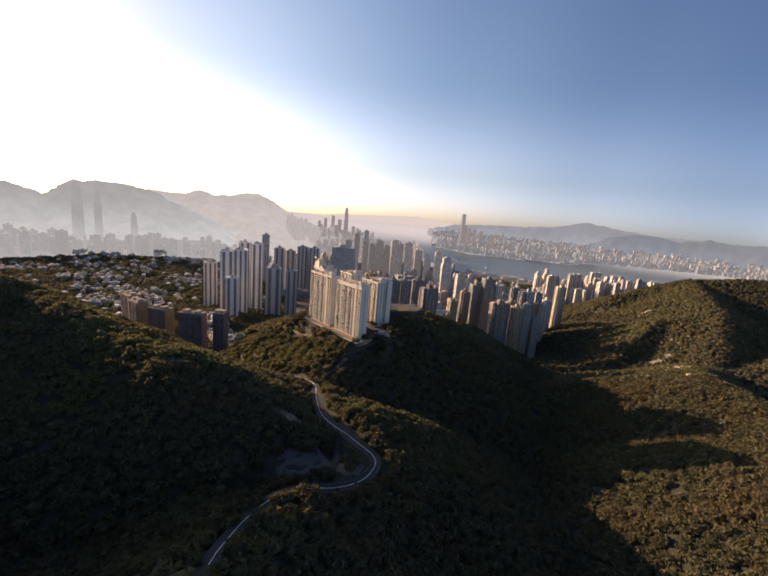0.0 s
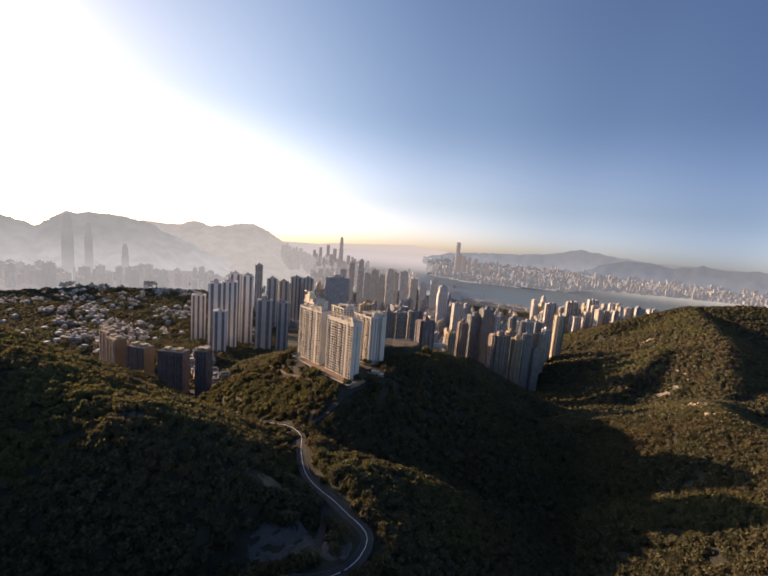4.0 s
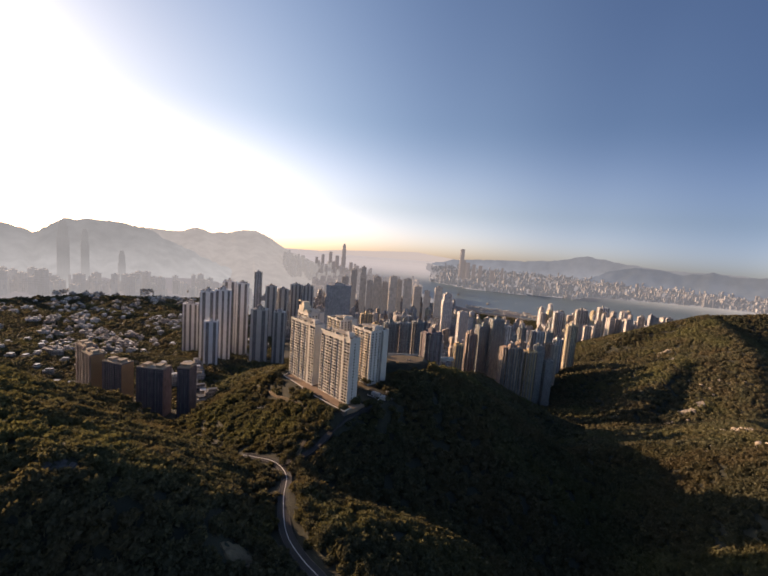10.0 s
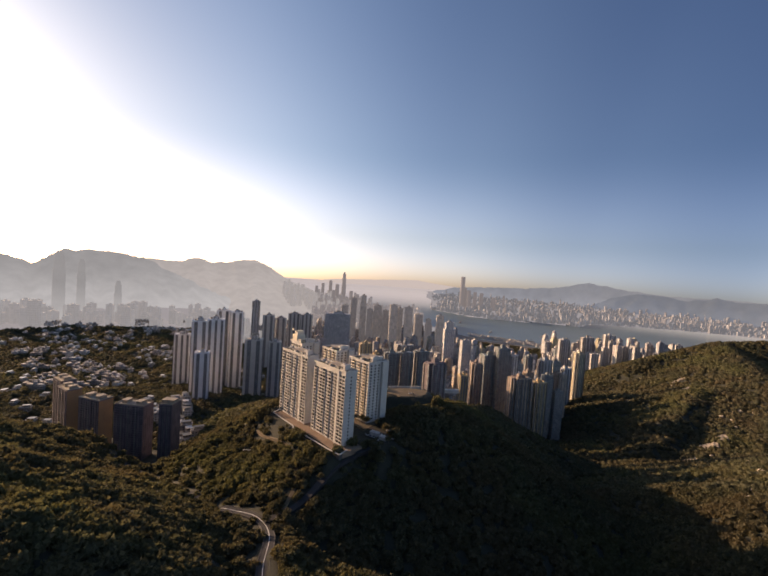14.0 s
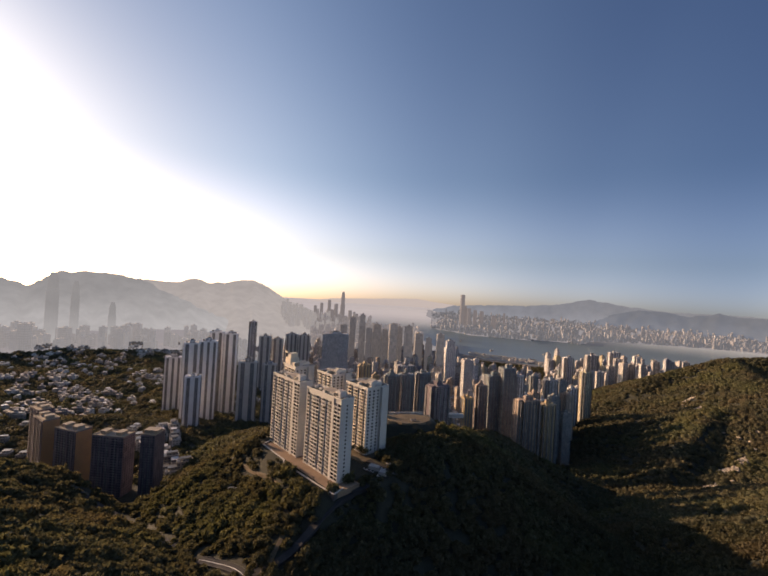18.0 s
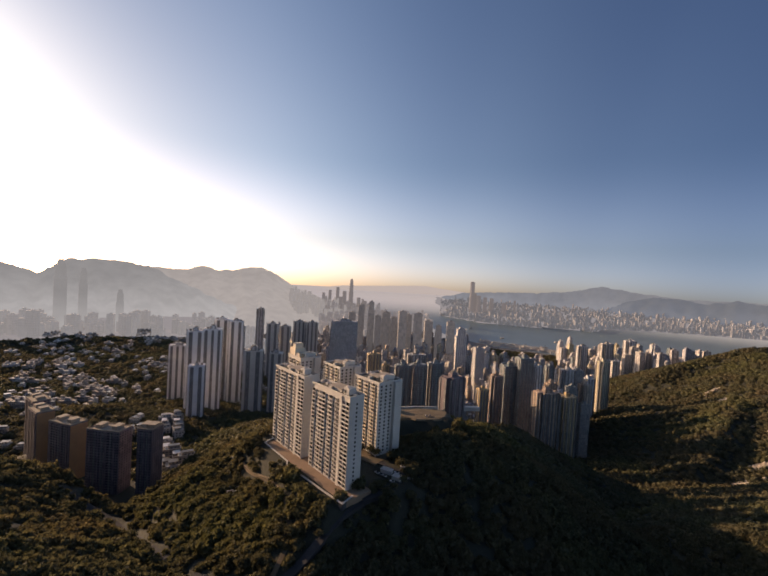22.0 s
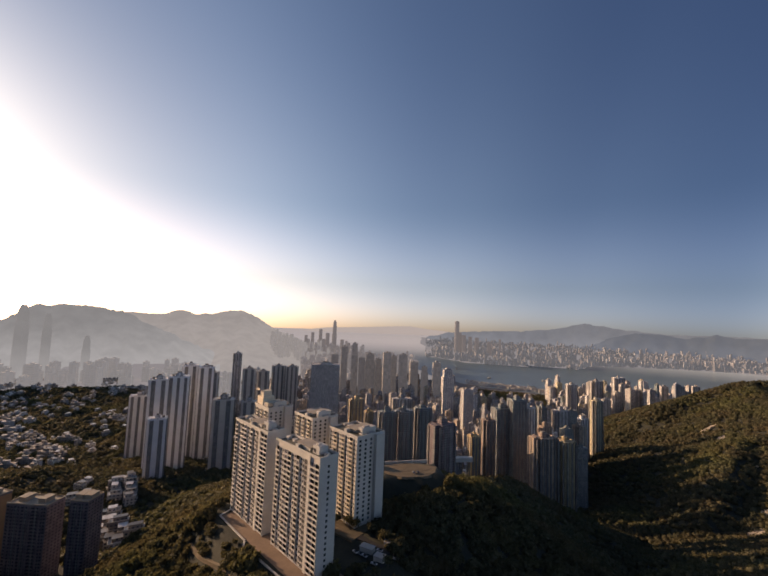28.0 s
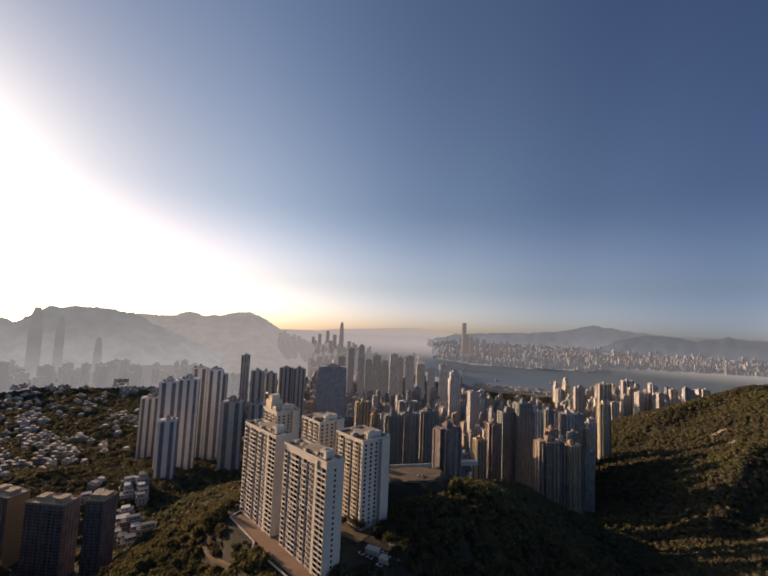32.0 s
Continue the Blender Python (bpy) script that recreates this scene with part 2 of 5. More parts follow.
def near_line(px, py, nodes):
    """Distance to a line of nodes, and its height at the nearest place."""
    best = (1e9, 0)
    for (x0, y0, z0), (x1, y1, z1) in zip(nodes, nodes[1:]):
        dx, dy = x1 - x0, y1 - y0
        k = max(0.0, min(1.0, ((px - x0) * dx + (py - y0) * dy) / (dx * dx + dy * dy)))
        d = math.hypot(px - x0 - k * dx, py - y0 - k * dy)
        best = min(best, (d, z0 + k * (z1 - z0)))
    return best


def steps(v, table):
    for (a0, b0), (a1, b1) in zip(table, table[1:]):
        if v <= a1:
            return b0 + (b1 - b0) * max(0, (v - a0)) / (a1 - a0)
    return table[-1][1]


def plain(x, y):
    """The city's ground without the hills."""
    left = steps(y, [(-500, 250), (300, 215), (520, 186), (720, 182), (900, 184), (1100, 140), (1500, 70), (2200, 12), (2800, 3)])
    right = steps(y, [(-500, 240), (100, 215), (330, 155), (560, 98), (850, 64), (1250, 20), (1700, 8), (2800, 3)])
    k = max(0.0, min(1.0, (x + 250) / 500))
    side = max(0.0, min(1.0, (-15 - math.degrees(math.atan2(x - 8, y - 120))) / 9)) if y > 700 else 0.0
    rise = 105 * side * max(0.0, min(1.0, (y - 950) / 700))
    return left + (right - left) * k * k * (3 - 2 * k) + rise


def hills(x, y):
    h = plain(x, y)
    for nodes, slope in RIDGES:
        d, z = near_line(x, y, nodes)
        c = z + 6 - slope * math.sqrt(d * d + 250)
        if c > h - 25:  # soft union
            k = max(0.0, min(1.0, 0.5 + 0.5 * (c - h) / 18))
            h = h + (c - h) * k + 18 * k * (1 - k) * 0.5
    return h + (noise.noise(Vector((x, y, 0)) * 0.011) * 7 + noise.noise(Vector((x, y, 5)) * 0.035) * 2.5) * min(1, max(0, (h - 40) / 60)) * (1 - 0.5 * max(0.0, min(1.0, (x - 350) / 200)))


TERRACES = [  # flat made ground: centre x, y, level, half length, half width, turn in degrees
    (-50.0, 509.0, 305.0, 64.0, 16.0, -47.0),
    (-24.0, 558.0, 305.0, 62.0, 21.0, -38.0),
    (62.0, 614.0, 312.0, 32.0, 20.0, 8.0),
    (13.0, 493.0, 304.0, 30.0, 13.0, -42.0),
    (-335.0, 640.0, 203.0, 120.0, 22.0, -20.0),
]


def land(x, y):
    """The height of the ground, with the terraces cut into the hills."""
    h = hills(x, y)
    for cx, cy, level, length, width, turn in TERRACES:
        c, s = math.cos(radians(turn)), math.sin(radians(turn))
        dx, dy = x - cx, y - cy
        out = max(abs(dx * c + dy * s) - length, abs(dy * c - dx * s) - width)
        k = max(0.0, min(1.0, 1 - out / (18 if level == 305.0 else 34 if level == 203.0 else 9)))
        h += (level - h) * k
    return h
# ---- surfaces ----
forest_floor = stained("forest_floor", (0.036, 0.036, 0.021), (0.014, 0.015, 0.009), 0.09, 0.95, 1.0)
city_floor = stained("city_floor", (0.16, 0.155, 0.15), (0.09, 0.09, 0.085), 0.01, 0.9)
asphalt = stained("asphalt", (0.052, 0.050, 0.050), (0.034, 0.033, 0.034), 0.12, 0.85)
asphalt.node_tree.nodes["Principled BSDF"].inputs["Specular IOR Level"].default_value = 0.12
line_paint = stained("line_paint", (0.62, 0.62, 0.60), (0.40, 0.40, 0.38), 0.3, 0.7)
concrete = stained("concrete", (0.46, 0.43, 0.39), (0.30, 0.28, 0.25), 0.08, 0.9, 0.2)
bright_wall = stained("bright_wall", (0.70, 0.69, 0.68), (0.56, 0.55, 0.54), 0.05, 0.8)
pale_wall = stained("pale_wall", (0.52, 0.49, 0.44), (0.40, 0.375, 0.335), 0.07, 0.8)
bright_roof, tree, p = material("bright_roof", 0.32)
info = tree.nodes.new("ShaderNodeObjectInfo")
roof_tone = ramp(tree, info.outputs["Random"], [(0.0, (0.10, 0.095, 0.085)), (0.45, (0.24, 0.22, 0.19)), (0.7, (0.62, 0.60, 0.57)), (1.0, (0.72, 0.71, 0.69))])
tree.links.new(mixed(tree, 1.0, roof_tone, ramp(tree, noise_at(tree, 0.4, 5), [(0.3, (0.55, 0.55, 0.55)), (0.7, (1, 1, 1))]), "MULTIPLY"), p.inputs["Base Color"])
court_floor = stained("court_floor", (0.13, 0.15, 0.13), (0.09, 0.10, 0.09), 0.1, 0.9)
bare_earth = stained("bare_earth", (0.17, 0.12, 0.07), (0.09, 0.07, 0.04), 0.05, 0.95)
paving = stained("paving", (0.30, 0.20, 0.13), (0.20, 0.13, 0.085), 0.06, 0.95)
rubble = stained("rubble", (0.085, 0.08, 0.075), (0.05, 0.047, 0.045), 0.06, 0.95, 0.4)
granite = stained("granite", (0.40, 0.33, 0.25), (0.20, 0.165, 0.12), 0.25, 0.9, 0.5)
roof_grey = stained("roof_grey", (0.19, 0.175, 0.15), (0.11, 0.10, 0.09), 0.12, 0.9)
old_roof = stained("old_roof", (0.13, 0.12, 0.09), (0.07, 0.068, 0.05), 0.12, 0.9)
# warm tint of the sunlit faces put into the wall colour
sunlit_cream = stained("sunlit_cream", (0.62, 0.53, 0.40), (0.48, 0.41, 0.31), 0.08, 0.8)
roof_tan = stained("roof_tan", (0.36, 0.30, 0.22), (0.24, 0.20, 0.16), 0.12, 0.9)
# near-black colour in place of the shade inside openings
dark_opening = stained("dark_opening", (0.045, 0.042, 0.042), (0.03, 0.03, 0.032), 0.3, 0.5)
ochre_tile = stained("ochre_tile", (0.38, 0.20, 0.09), (0.28, 0.15, 0.08), 0.1, 0.7)
brown_tile = facade("brown_tile", [(0.20, 0.16, 0.17), (0.18, 0.15, 0.165)], (0.06, 0.055, 0.06), 3.0, 3.6, 0.5, 0.45)
stripe_glass = facade("stripe_glass", [(0.25, 0.235, 0.23), (0.21, 0.205, 0.205)], (0.11, 0.11, 0.11), 3.0, 1.6, 0.6, 0.5)
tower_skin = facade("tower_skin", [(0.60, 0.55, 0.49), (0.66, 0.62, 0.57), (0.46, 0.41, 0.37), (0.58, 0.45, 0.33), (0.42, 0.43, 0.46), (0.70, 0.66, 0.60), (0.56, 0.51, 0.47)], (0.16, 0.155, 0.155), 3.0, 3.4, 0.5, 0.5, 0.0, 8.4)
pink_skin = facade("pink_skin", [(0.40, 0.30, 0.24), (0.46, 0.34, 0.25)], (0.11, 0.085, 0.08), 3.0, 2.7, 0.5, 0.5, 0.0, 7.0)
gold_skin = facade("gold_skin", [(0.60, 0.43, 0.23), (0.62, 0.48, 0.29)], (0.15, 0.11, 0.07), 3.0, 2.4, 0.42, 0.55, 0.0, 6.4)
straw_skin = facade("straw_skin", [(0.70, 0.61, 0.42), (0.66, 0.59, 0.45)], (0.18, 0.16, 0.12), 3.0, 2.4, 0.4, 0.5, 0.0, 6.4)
teal_skin = facade("teal_skin", [(0.24, 0.28, 0.285), (0.29, 0.315, 0.315)], (0.055, 0.08, 0.085), 3.0, 3.0, 0.62, 0.6, 0.18)
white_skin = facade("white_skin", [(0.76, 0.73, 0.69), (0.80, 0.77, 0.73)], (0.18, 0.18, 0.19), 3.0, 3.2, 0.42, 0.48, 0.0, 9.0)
office_skin = facade("office_skin", [(0.50, 0.49, 0.48), (0.55, 0.52, 0.49), (0.42, 0.42, 0.43)], (0.24, 0.25, 0.26), 3.8, 1.8, 0.75, 0.6)
villa_skin = facade("villa_skin", [(0.66, 0.63, 0.58), (0.46, 0.42, 0.36), (0.38, 0.32, 0.26), (0.54, 0.51, 0.47), (0.30, 0.27, 0.24)], (0.08, 0.08, 0.09), 3.2, 3.6, 0.5, 0.5)


def pane_glass(name, tint, roughness=0.12):
    """Window glass that mirrors the sky over a dark room."""
    m, tree, p = material(name, roughness)
    p.inputs["Specular IOR Level"].default_value = 0.4
    info = tree.nodes.new("ShaderNodeObjectInfo")
    dark = tuple(v * 0.4 for v in tint)
    tree.links.new(ramp(tree, info.outputs["Random"], [(0.0, dark), (0.8, tint), (0.95, tuple(min(1, v * 4) for v in tint))]), p.inputs["Base Color"])
    return m


room_glass = pane_glass("room_glass", (0.032, 0.032, 0.036), 0.25)


def leaves(name, low, mid, high):
    m, tree, p = material(name, 0.8)
    geo = tree.nodes.new("ShaderNodeNewGeometry")
    big = noise_at(tree, 0.018, 3, "Object")
    tone = ramp(tree, geo.outputs["Random Per Island"], [(0.0, low), (0.5, mid), (0.92, high), (1.0, tuple(v * 1.25 for v in high))])
    warm = mixed(tree, ramp(tree, big, [(0.42, (0, 0, 0)), (0.66, (0.7, 0.7, 0.7))]), tone, (0.104, 0.080, 0.046))
    fresh = ramp(tree, noise_at(tree, 0.007, 4), [(0.5, (0, 0, 0)), (0.68, (0.6, 0.6, 0.6))])
    warm = mixed(tree, fresh, warm, (0.108, 0.112, 0.044))
    tree.links.new(warm, p.inputs["Base Color"])
    p.inputs["Specular IOR Level"].default_value = 0.12
    t = node(tree, "ShaderNodeBsdfTranslucent")
    tree.links.new(mixed(tree, 1.0, warm, (1.35, 1.28, 1.0), "MULTIPLY"), t.inputs["Color"])
    mix = node(tree, "ShaderNodeMixShader", Fac=0.34)
    tree.links.new(p.outputs[0], mix.inputs[1])
    tree.links.new(t.outputs[0], mix.inputs[2])
    tree.links.new(mix.outputs[0], tree.nodes["Material Output"].inputs["Surface"])
    return m


foliage = leaves("foliage", (0.056, 0.058, 0.036), (0.073, 0.072, 0.043), (0.098, 0.092, 0.054))
bark = stained("bark", (0.14, 0.11, 0.08), (0.08, 0.06, 0.05), 0.8, 0.95)


def haze_glow(name, colour, glow, strength, mist=None, levels=(0.0, 400.0)):
    """Hills and towns so far off that haze, painted as emission, gives most of their light; mist: its strength at the
    foot, which gives way to strength between two levels."""
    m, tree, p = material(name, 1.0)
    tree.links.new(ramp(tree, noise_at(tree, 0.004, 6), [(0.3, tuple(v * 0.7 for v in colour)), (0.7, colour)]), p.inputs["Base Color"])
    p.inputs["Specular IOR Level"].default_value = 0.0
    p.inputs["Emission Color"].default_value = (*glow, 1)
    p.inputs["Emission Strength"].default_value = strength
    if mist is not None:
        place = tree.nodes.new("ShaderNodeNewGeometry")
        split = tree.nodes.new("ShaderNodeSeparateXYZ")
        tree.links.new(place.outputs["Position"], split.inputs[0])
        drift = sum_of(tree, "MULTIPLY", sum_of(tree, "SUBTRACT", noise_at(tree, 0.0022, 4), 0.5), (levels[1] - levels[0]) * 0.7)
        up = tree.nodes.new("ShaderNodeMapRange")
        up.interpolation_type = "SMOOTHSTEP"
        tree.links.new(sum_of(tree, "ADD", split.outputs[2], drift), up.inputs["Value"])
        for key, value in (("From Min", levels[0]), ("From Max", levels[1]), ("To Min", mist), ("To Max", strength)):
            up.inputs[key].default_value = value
        # relief of the slopes painted into the glow as uneven brightness
        gully_shade = ramp(tree, noise_at(tree, 0.011, 5), [(0.35, (0.93, 0.93, 0.93)), (0.65, (1.05, 1.05, 1.05))])
        tree.links.new(sum_of(tree, "MULTIPLY", up.outputs["Result"], gully_shade), p.inputs["Emission Strength"])
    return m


# ---- ground, water and far hills ----
NEAR_SHORE = [(-75, 7500), (-8, 6400), (-1.5, 5000), (3, 4400), (7.2, 3911), (9.4, 3458), (11.6, 3325), (13.7, 3129), (16.4, 3032), (22.9, 2974), (26.5, 2865), (31.5, 3050), (45, 3300), (80, 3500)]
FAR_SHORE = [(-8, 20000), (4, 20000), (7.5, 12500), (8.6, 5300), (12.8, 4777), (16.3, 4624), (20.2, 4604), (26.4, 4833), (28.7, 4739), (30, 5300), (34, 5600), (45, 6200), (80, 6500)]


def polar(x, y):
    return math.degrees(math.atan2(x - HUB.x, y - HUB.y)), math.hypot(x - HUB.x, y - HUB.y)


def at_bearing(bearing, r):
    return HUB.x + r * math.sin(radians(bearing)), HUB.y + r * math.cos(radians(bearing))


def ashore(bearing, r):
    if abs(bearing) > 80:
        return True
    return r < steps(bearing, NEAR_SHORE) or r > steps(bearing, FAR_SHORE)


def island_rise(bearing, r):
    """The foot of the far range behind the left-hand town."""
    k = max(0.0, min(1.0, (-6 - bearing) / 10)) * max(0.0, min(1.0, (r - 2600) / 2400))
    return 40 * k


def sheet_height(x, y):
    bearing, r = polar(x, y)
    if not ashore(bearing, r):
        return -8.0
    if r > 3000 or abs(bearing) > 100 and r > 1500:
        return 4.0 + island_rise(bearing, r)
    return land(x, y) + island_rise(bearing, r)


radii, r = [3.0], 3.0
while r < 13500:
    r += 9 if r < 760 else 16 if r < 1500 else 45 if r < 3200 else 150 if r < 6500 else 700
    radii.append(r)
angles = [-180, -165, -150, -135, -120, -105, -90, -80, -72] + [-66 + 0.75 * i for i in range(177)] + [72, 80, 90, 105, 120, 135, 150, 165]
vs, fs, n = [], [], len(angles)
for r in radii:
    for bearing in angles:
        x, y = at_bearing(bearing, r)
        vs.append(far(x, y, sheet_height(x, y)))
for j in range(len(radii) - 1):
    for i in range(n):
        fs.append((j * n + i, j * n + (i + 1) % n, (j + 1) * n + (i + 1) % n, (j + 1) * n + i))
fs.append(tuple(range(n - 1, -1, -1)))
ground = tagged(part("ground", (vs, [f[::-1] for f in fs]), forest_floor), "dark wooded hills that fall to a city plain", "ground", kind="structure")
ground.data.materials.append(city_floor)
# haze over the far ground, painted as a faint emission
ground.data.materials.append(haze_glow("far_plain_haze", (0.10, 0.10, 0.10), (0.80, 0.92, 1.06), 0.22))
for face in ground.data.polygons:
    x, y, z = face.center
    bearing, r = polar(x, y)
    face.use_smooth = True
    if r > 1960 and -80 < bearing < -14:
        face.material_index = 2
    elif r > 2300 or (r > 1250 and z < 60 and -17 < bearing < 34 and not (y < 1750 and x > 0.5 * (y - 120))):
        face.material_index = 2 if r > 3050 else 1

harbour_water, tree, p = material("harbour_water", 0.28)
tree.links.new(ramp(tree, noise_at(tree, 0.006, 4), [(0.3, (0.10, 0.15, 0.16)), (0.7, (0.12, 0.175, 0.185))]), p.inputs["Base Color"])
wave = node(tree, "ShaderNodeBump", Strength=0.12, Distance=2.0)
tree.links.new(noise_at(tree, 0.12, 3), wave.inputs["Height"])
tree.links.new(wave.outputs[0], p.inputs["Normal"])
# haze over the far sea, painted as emission that grows towards the horizon
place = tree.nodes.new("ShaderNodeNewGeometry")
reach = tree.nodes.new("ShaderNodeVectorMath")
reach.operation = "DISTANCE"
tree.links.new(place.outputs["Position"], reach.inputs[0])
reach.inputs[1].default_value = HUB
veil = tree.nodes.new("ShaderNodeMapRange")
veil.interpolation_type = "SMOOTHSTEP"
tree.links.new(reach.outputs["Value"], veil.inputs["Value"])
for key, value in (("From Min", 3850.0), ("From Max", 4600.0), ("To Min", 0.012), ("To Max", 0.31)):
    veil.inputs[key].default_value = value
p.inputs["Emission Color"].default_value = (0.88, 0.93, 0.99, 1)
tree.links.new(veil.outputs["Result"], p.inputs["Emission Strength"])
vs, fs = [], []
rows = [2700 + 150 * i for i in range(25)] + [6600, 7200, 8000, 9000, 10500, 12500, 14500]
turns = [-40 + 3 * i for i in range(39)]
for r in rows:
    for bearing in turns:
        x, y = at_bearing(bearing, r)
        vs.append(far(x, y, 0))
n = len(turns)
for j in range(len(rows) - 1):
    for i in range(n - 1):
        fs.append((j * n + i, j * n + n + i, j * n + n + i + 1, j * n + i + 1))
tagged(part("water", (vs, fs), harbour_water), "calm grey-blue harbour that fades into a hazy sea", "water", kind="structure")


def range_of_hills(name, crest, r, depth, mat, label, rough):
    """A chain of hills: crest as (bearing, height of view in degrees), r metres off, its near slope depth metres long."""
    vs, fs = [], []
    a0, a1 = crest[0][0], crest[-1][0]
    n, m = int((a1 - a0) / 0.3) + 1, 14
    for j in range(m):
        k = j / (m - 1)
        for i in range(n):
            bearing = a0 + (a1 - a0) * i / (n - 1)
            top = HUB.z + math.tan(radians(steps(bearing, crest))) * r
            top += rough * (noise.noise(Vector((bearing * 0.9, r * 0.01, 0))) + 0.5 * noise.noise(Vector((bearing * 3.1, r * 0.01, 3))) + 0.2 * noise.noise(Vector((bearing * 9.0, r * 0.01, 6))))
            h = top * (1 - k) ** 1.15 + rough * 2.4 * math.sin(math.pi * k) * noise.noise(Vector((bearing * 0.7, k * 2.2, r * 0.01)))
            x, y = at_bearing(bearing, r - depth * k)
            vs.append(far(x, y, h - (15 if j == m - 1 else 0)))
    for j in range(m - 1):
        for i in range(n - 1):
            fs.append((j * n + i, j * n + i + 1, j * n + n + i + 1, j * n + n + i))
    ob = tagged(part(name, (vs, [f[::-1] for f in fs]), mat), label, "hills", kind="structure")
    for face in ob.data.polygons:
        face.use_smooth = True
    return ob


sunward_haze = haze_glow("sunward_hills", (0.07, 0.07, 0.06), (0.765, 0.935, 1.075), 0.215, 0.33, (90.0, 420.0))
peak_haze = haze_glow("peak_hills", (0.08, 0.08, 0.07), (0.815, 0.93, 1.02), 0.27, 0.30, (200.0, 450.0))
north_haze = haze_glow("north_hills", (0.05, 0.06, 0.06), (0.60, 0.78, 1.0), 0.20, 0.28, (120.0, 420.0))
west_haze = haze_glow("west_hills", (0.05, 0.06, 0.06), (0.88, 0.93, 0.99), 0.35)
range_of_hills("backdrop", [(-75, -2.6), (-60, -2.1), (-50, -0.9), (-43.6, -0.8), (-41, -1.8), (-38.3, 0.0), (-35, 0.15), (-32.7, 0.0), (-30, -0.6), (-28, -1.7), (-25, -3.1), (-21, -5.0), (-17, -6.2)], 3900, 1500, sunward_haze, "hazy backlit wooded mountain above the valley", 24)
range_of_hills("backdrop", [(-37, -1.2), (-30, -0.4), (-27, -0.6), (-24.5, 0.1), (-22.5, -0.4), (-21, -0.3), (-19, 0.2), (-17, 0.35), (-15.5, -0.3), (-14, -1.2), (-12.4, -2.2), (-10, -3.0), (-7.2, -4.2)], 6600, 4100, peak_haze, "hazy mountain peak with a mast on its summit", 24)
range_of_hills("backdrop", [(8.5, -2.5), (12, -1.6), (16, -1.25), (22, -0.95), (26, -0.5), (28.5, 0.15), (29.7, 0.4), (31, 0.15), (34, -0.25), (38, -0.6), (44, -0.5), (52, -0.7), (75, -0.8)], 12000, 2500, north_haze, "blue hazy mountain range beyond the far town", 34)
range_of_hills("backdrop", [(29, -2.6), (32, -1.4), (35, -0.6), (37.5, -0.6), (40, -1.0), (42.5, -0.35), (44, -0.7), (47, -0.5), (55, -1.0), (75, -1.4)], 10500, 2000, haze_glow("near_north_hills", (0.05, 0.06, 0.06), (0.52, 0.72, 1.0), 0.15, 0.2, (150.0, 420.0)), "dark blue hills close behind the far town", 32)
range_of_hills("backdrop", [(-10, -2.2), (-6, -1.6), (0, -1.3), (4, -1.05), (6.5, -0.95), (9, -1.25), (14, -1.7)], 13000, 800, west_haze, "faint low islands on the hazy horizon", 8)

# ---- towers ----


def plan_mesh(outline, z0, z1):
    """An upright prism over an outline given anticlockwise."""
    n = len(outline)
    vs = [(x, y, z0) for x, y in outline] + [(x, y, z1) for x, y in outline]
    fs = [(i, (i + 1) % n, n + (i + 1) % n, n + i) for i in range(n)] + [tuple(range(n, 2 * n)), tuple(range(n - 1, -1, -1))]
    return vs, fs


def cross_plan(w, d, bite=0.22):
    a, b, c, e = w / 2, d / 2, w * (0.5 - bite), d * (0.5 - bite)
    return [(-c, -b), (c, -b), (c, -e), (a, -e), (a, e), (c, e), (c, b), (-c, b), (-c, e), (-a, e), (-a, -e), (-c, -e)]


def rooftop(t, w, d, h, seed, mat):
    """Parapet, lift house, tanks and masts on a tower's roof."""
    rng = random.Random(seed)
    a, b = w / 2 * 0.98, d / 2 * 0.98
    part("parapet", boxes([(-a * 0.6, -b, h, a * 0.6, -b + 0.4, h + 1.3), (-a * 0.6, b - 0.4, h, a * 0.6, b, h + 1.3), (-a, -b * 0.6, h, -a + 0.4, b * 0.6, h + 1.3), (a - 0.4, -b * 0.6, h, a, b * 0.6, h + 1.3)]), mat, t)
    lw, ld, lh = w * rng.uniform(0.25, 0.4), d * rng.uniform(0.3, 0.5), rng.uniform(4, 8)
    lift = part("lift_house", boxes([(-lw / 2, -ld / 2, h, lw / 2, ld / 2, h + lh)]), mat, t)
    part("motor_room", boxes([(-lw * 0.3, -ld * 0.3, h + lh, lw * 0.25, ld * 0.3, h + lh + 2.2)]), roof_grey, lift)
    x = rng.uniform(0.22, 0.34) * w * rng.choice((-1, 1))
    part("water_tank", boxes([(x - 2, -2.2, h, x + 2, 2.2, h + 3)]), roof_grey, t)


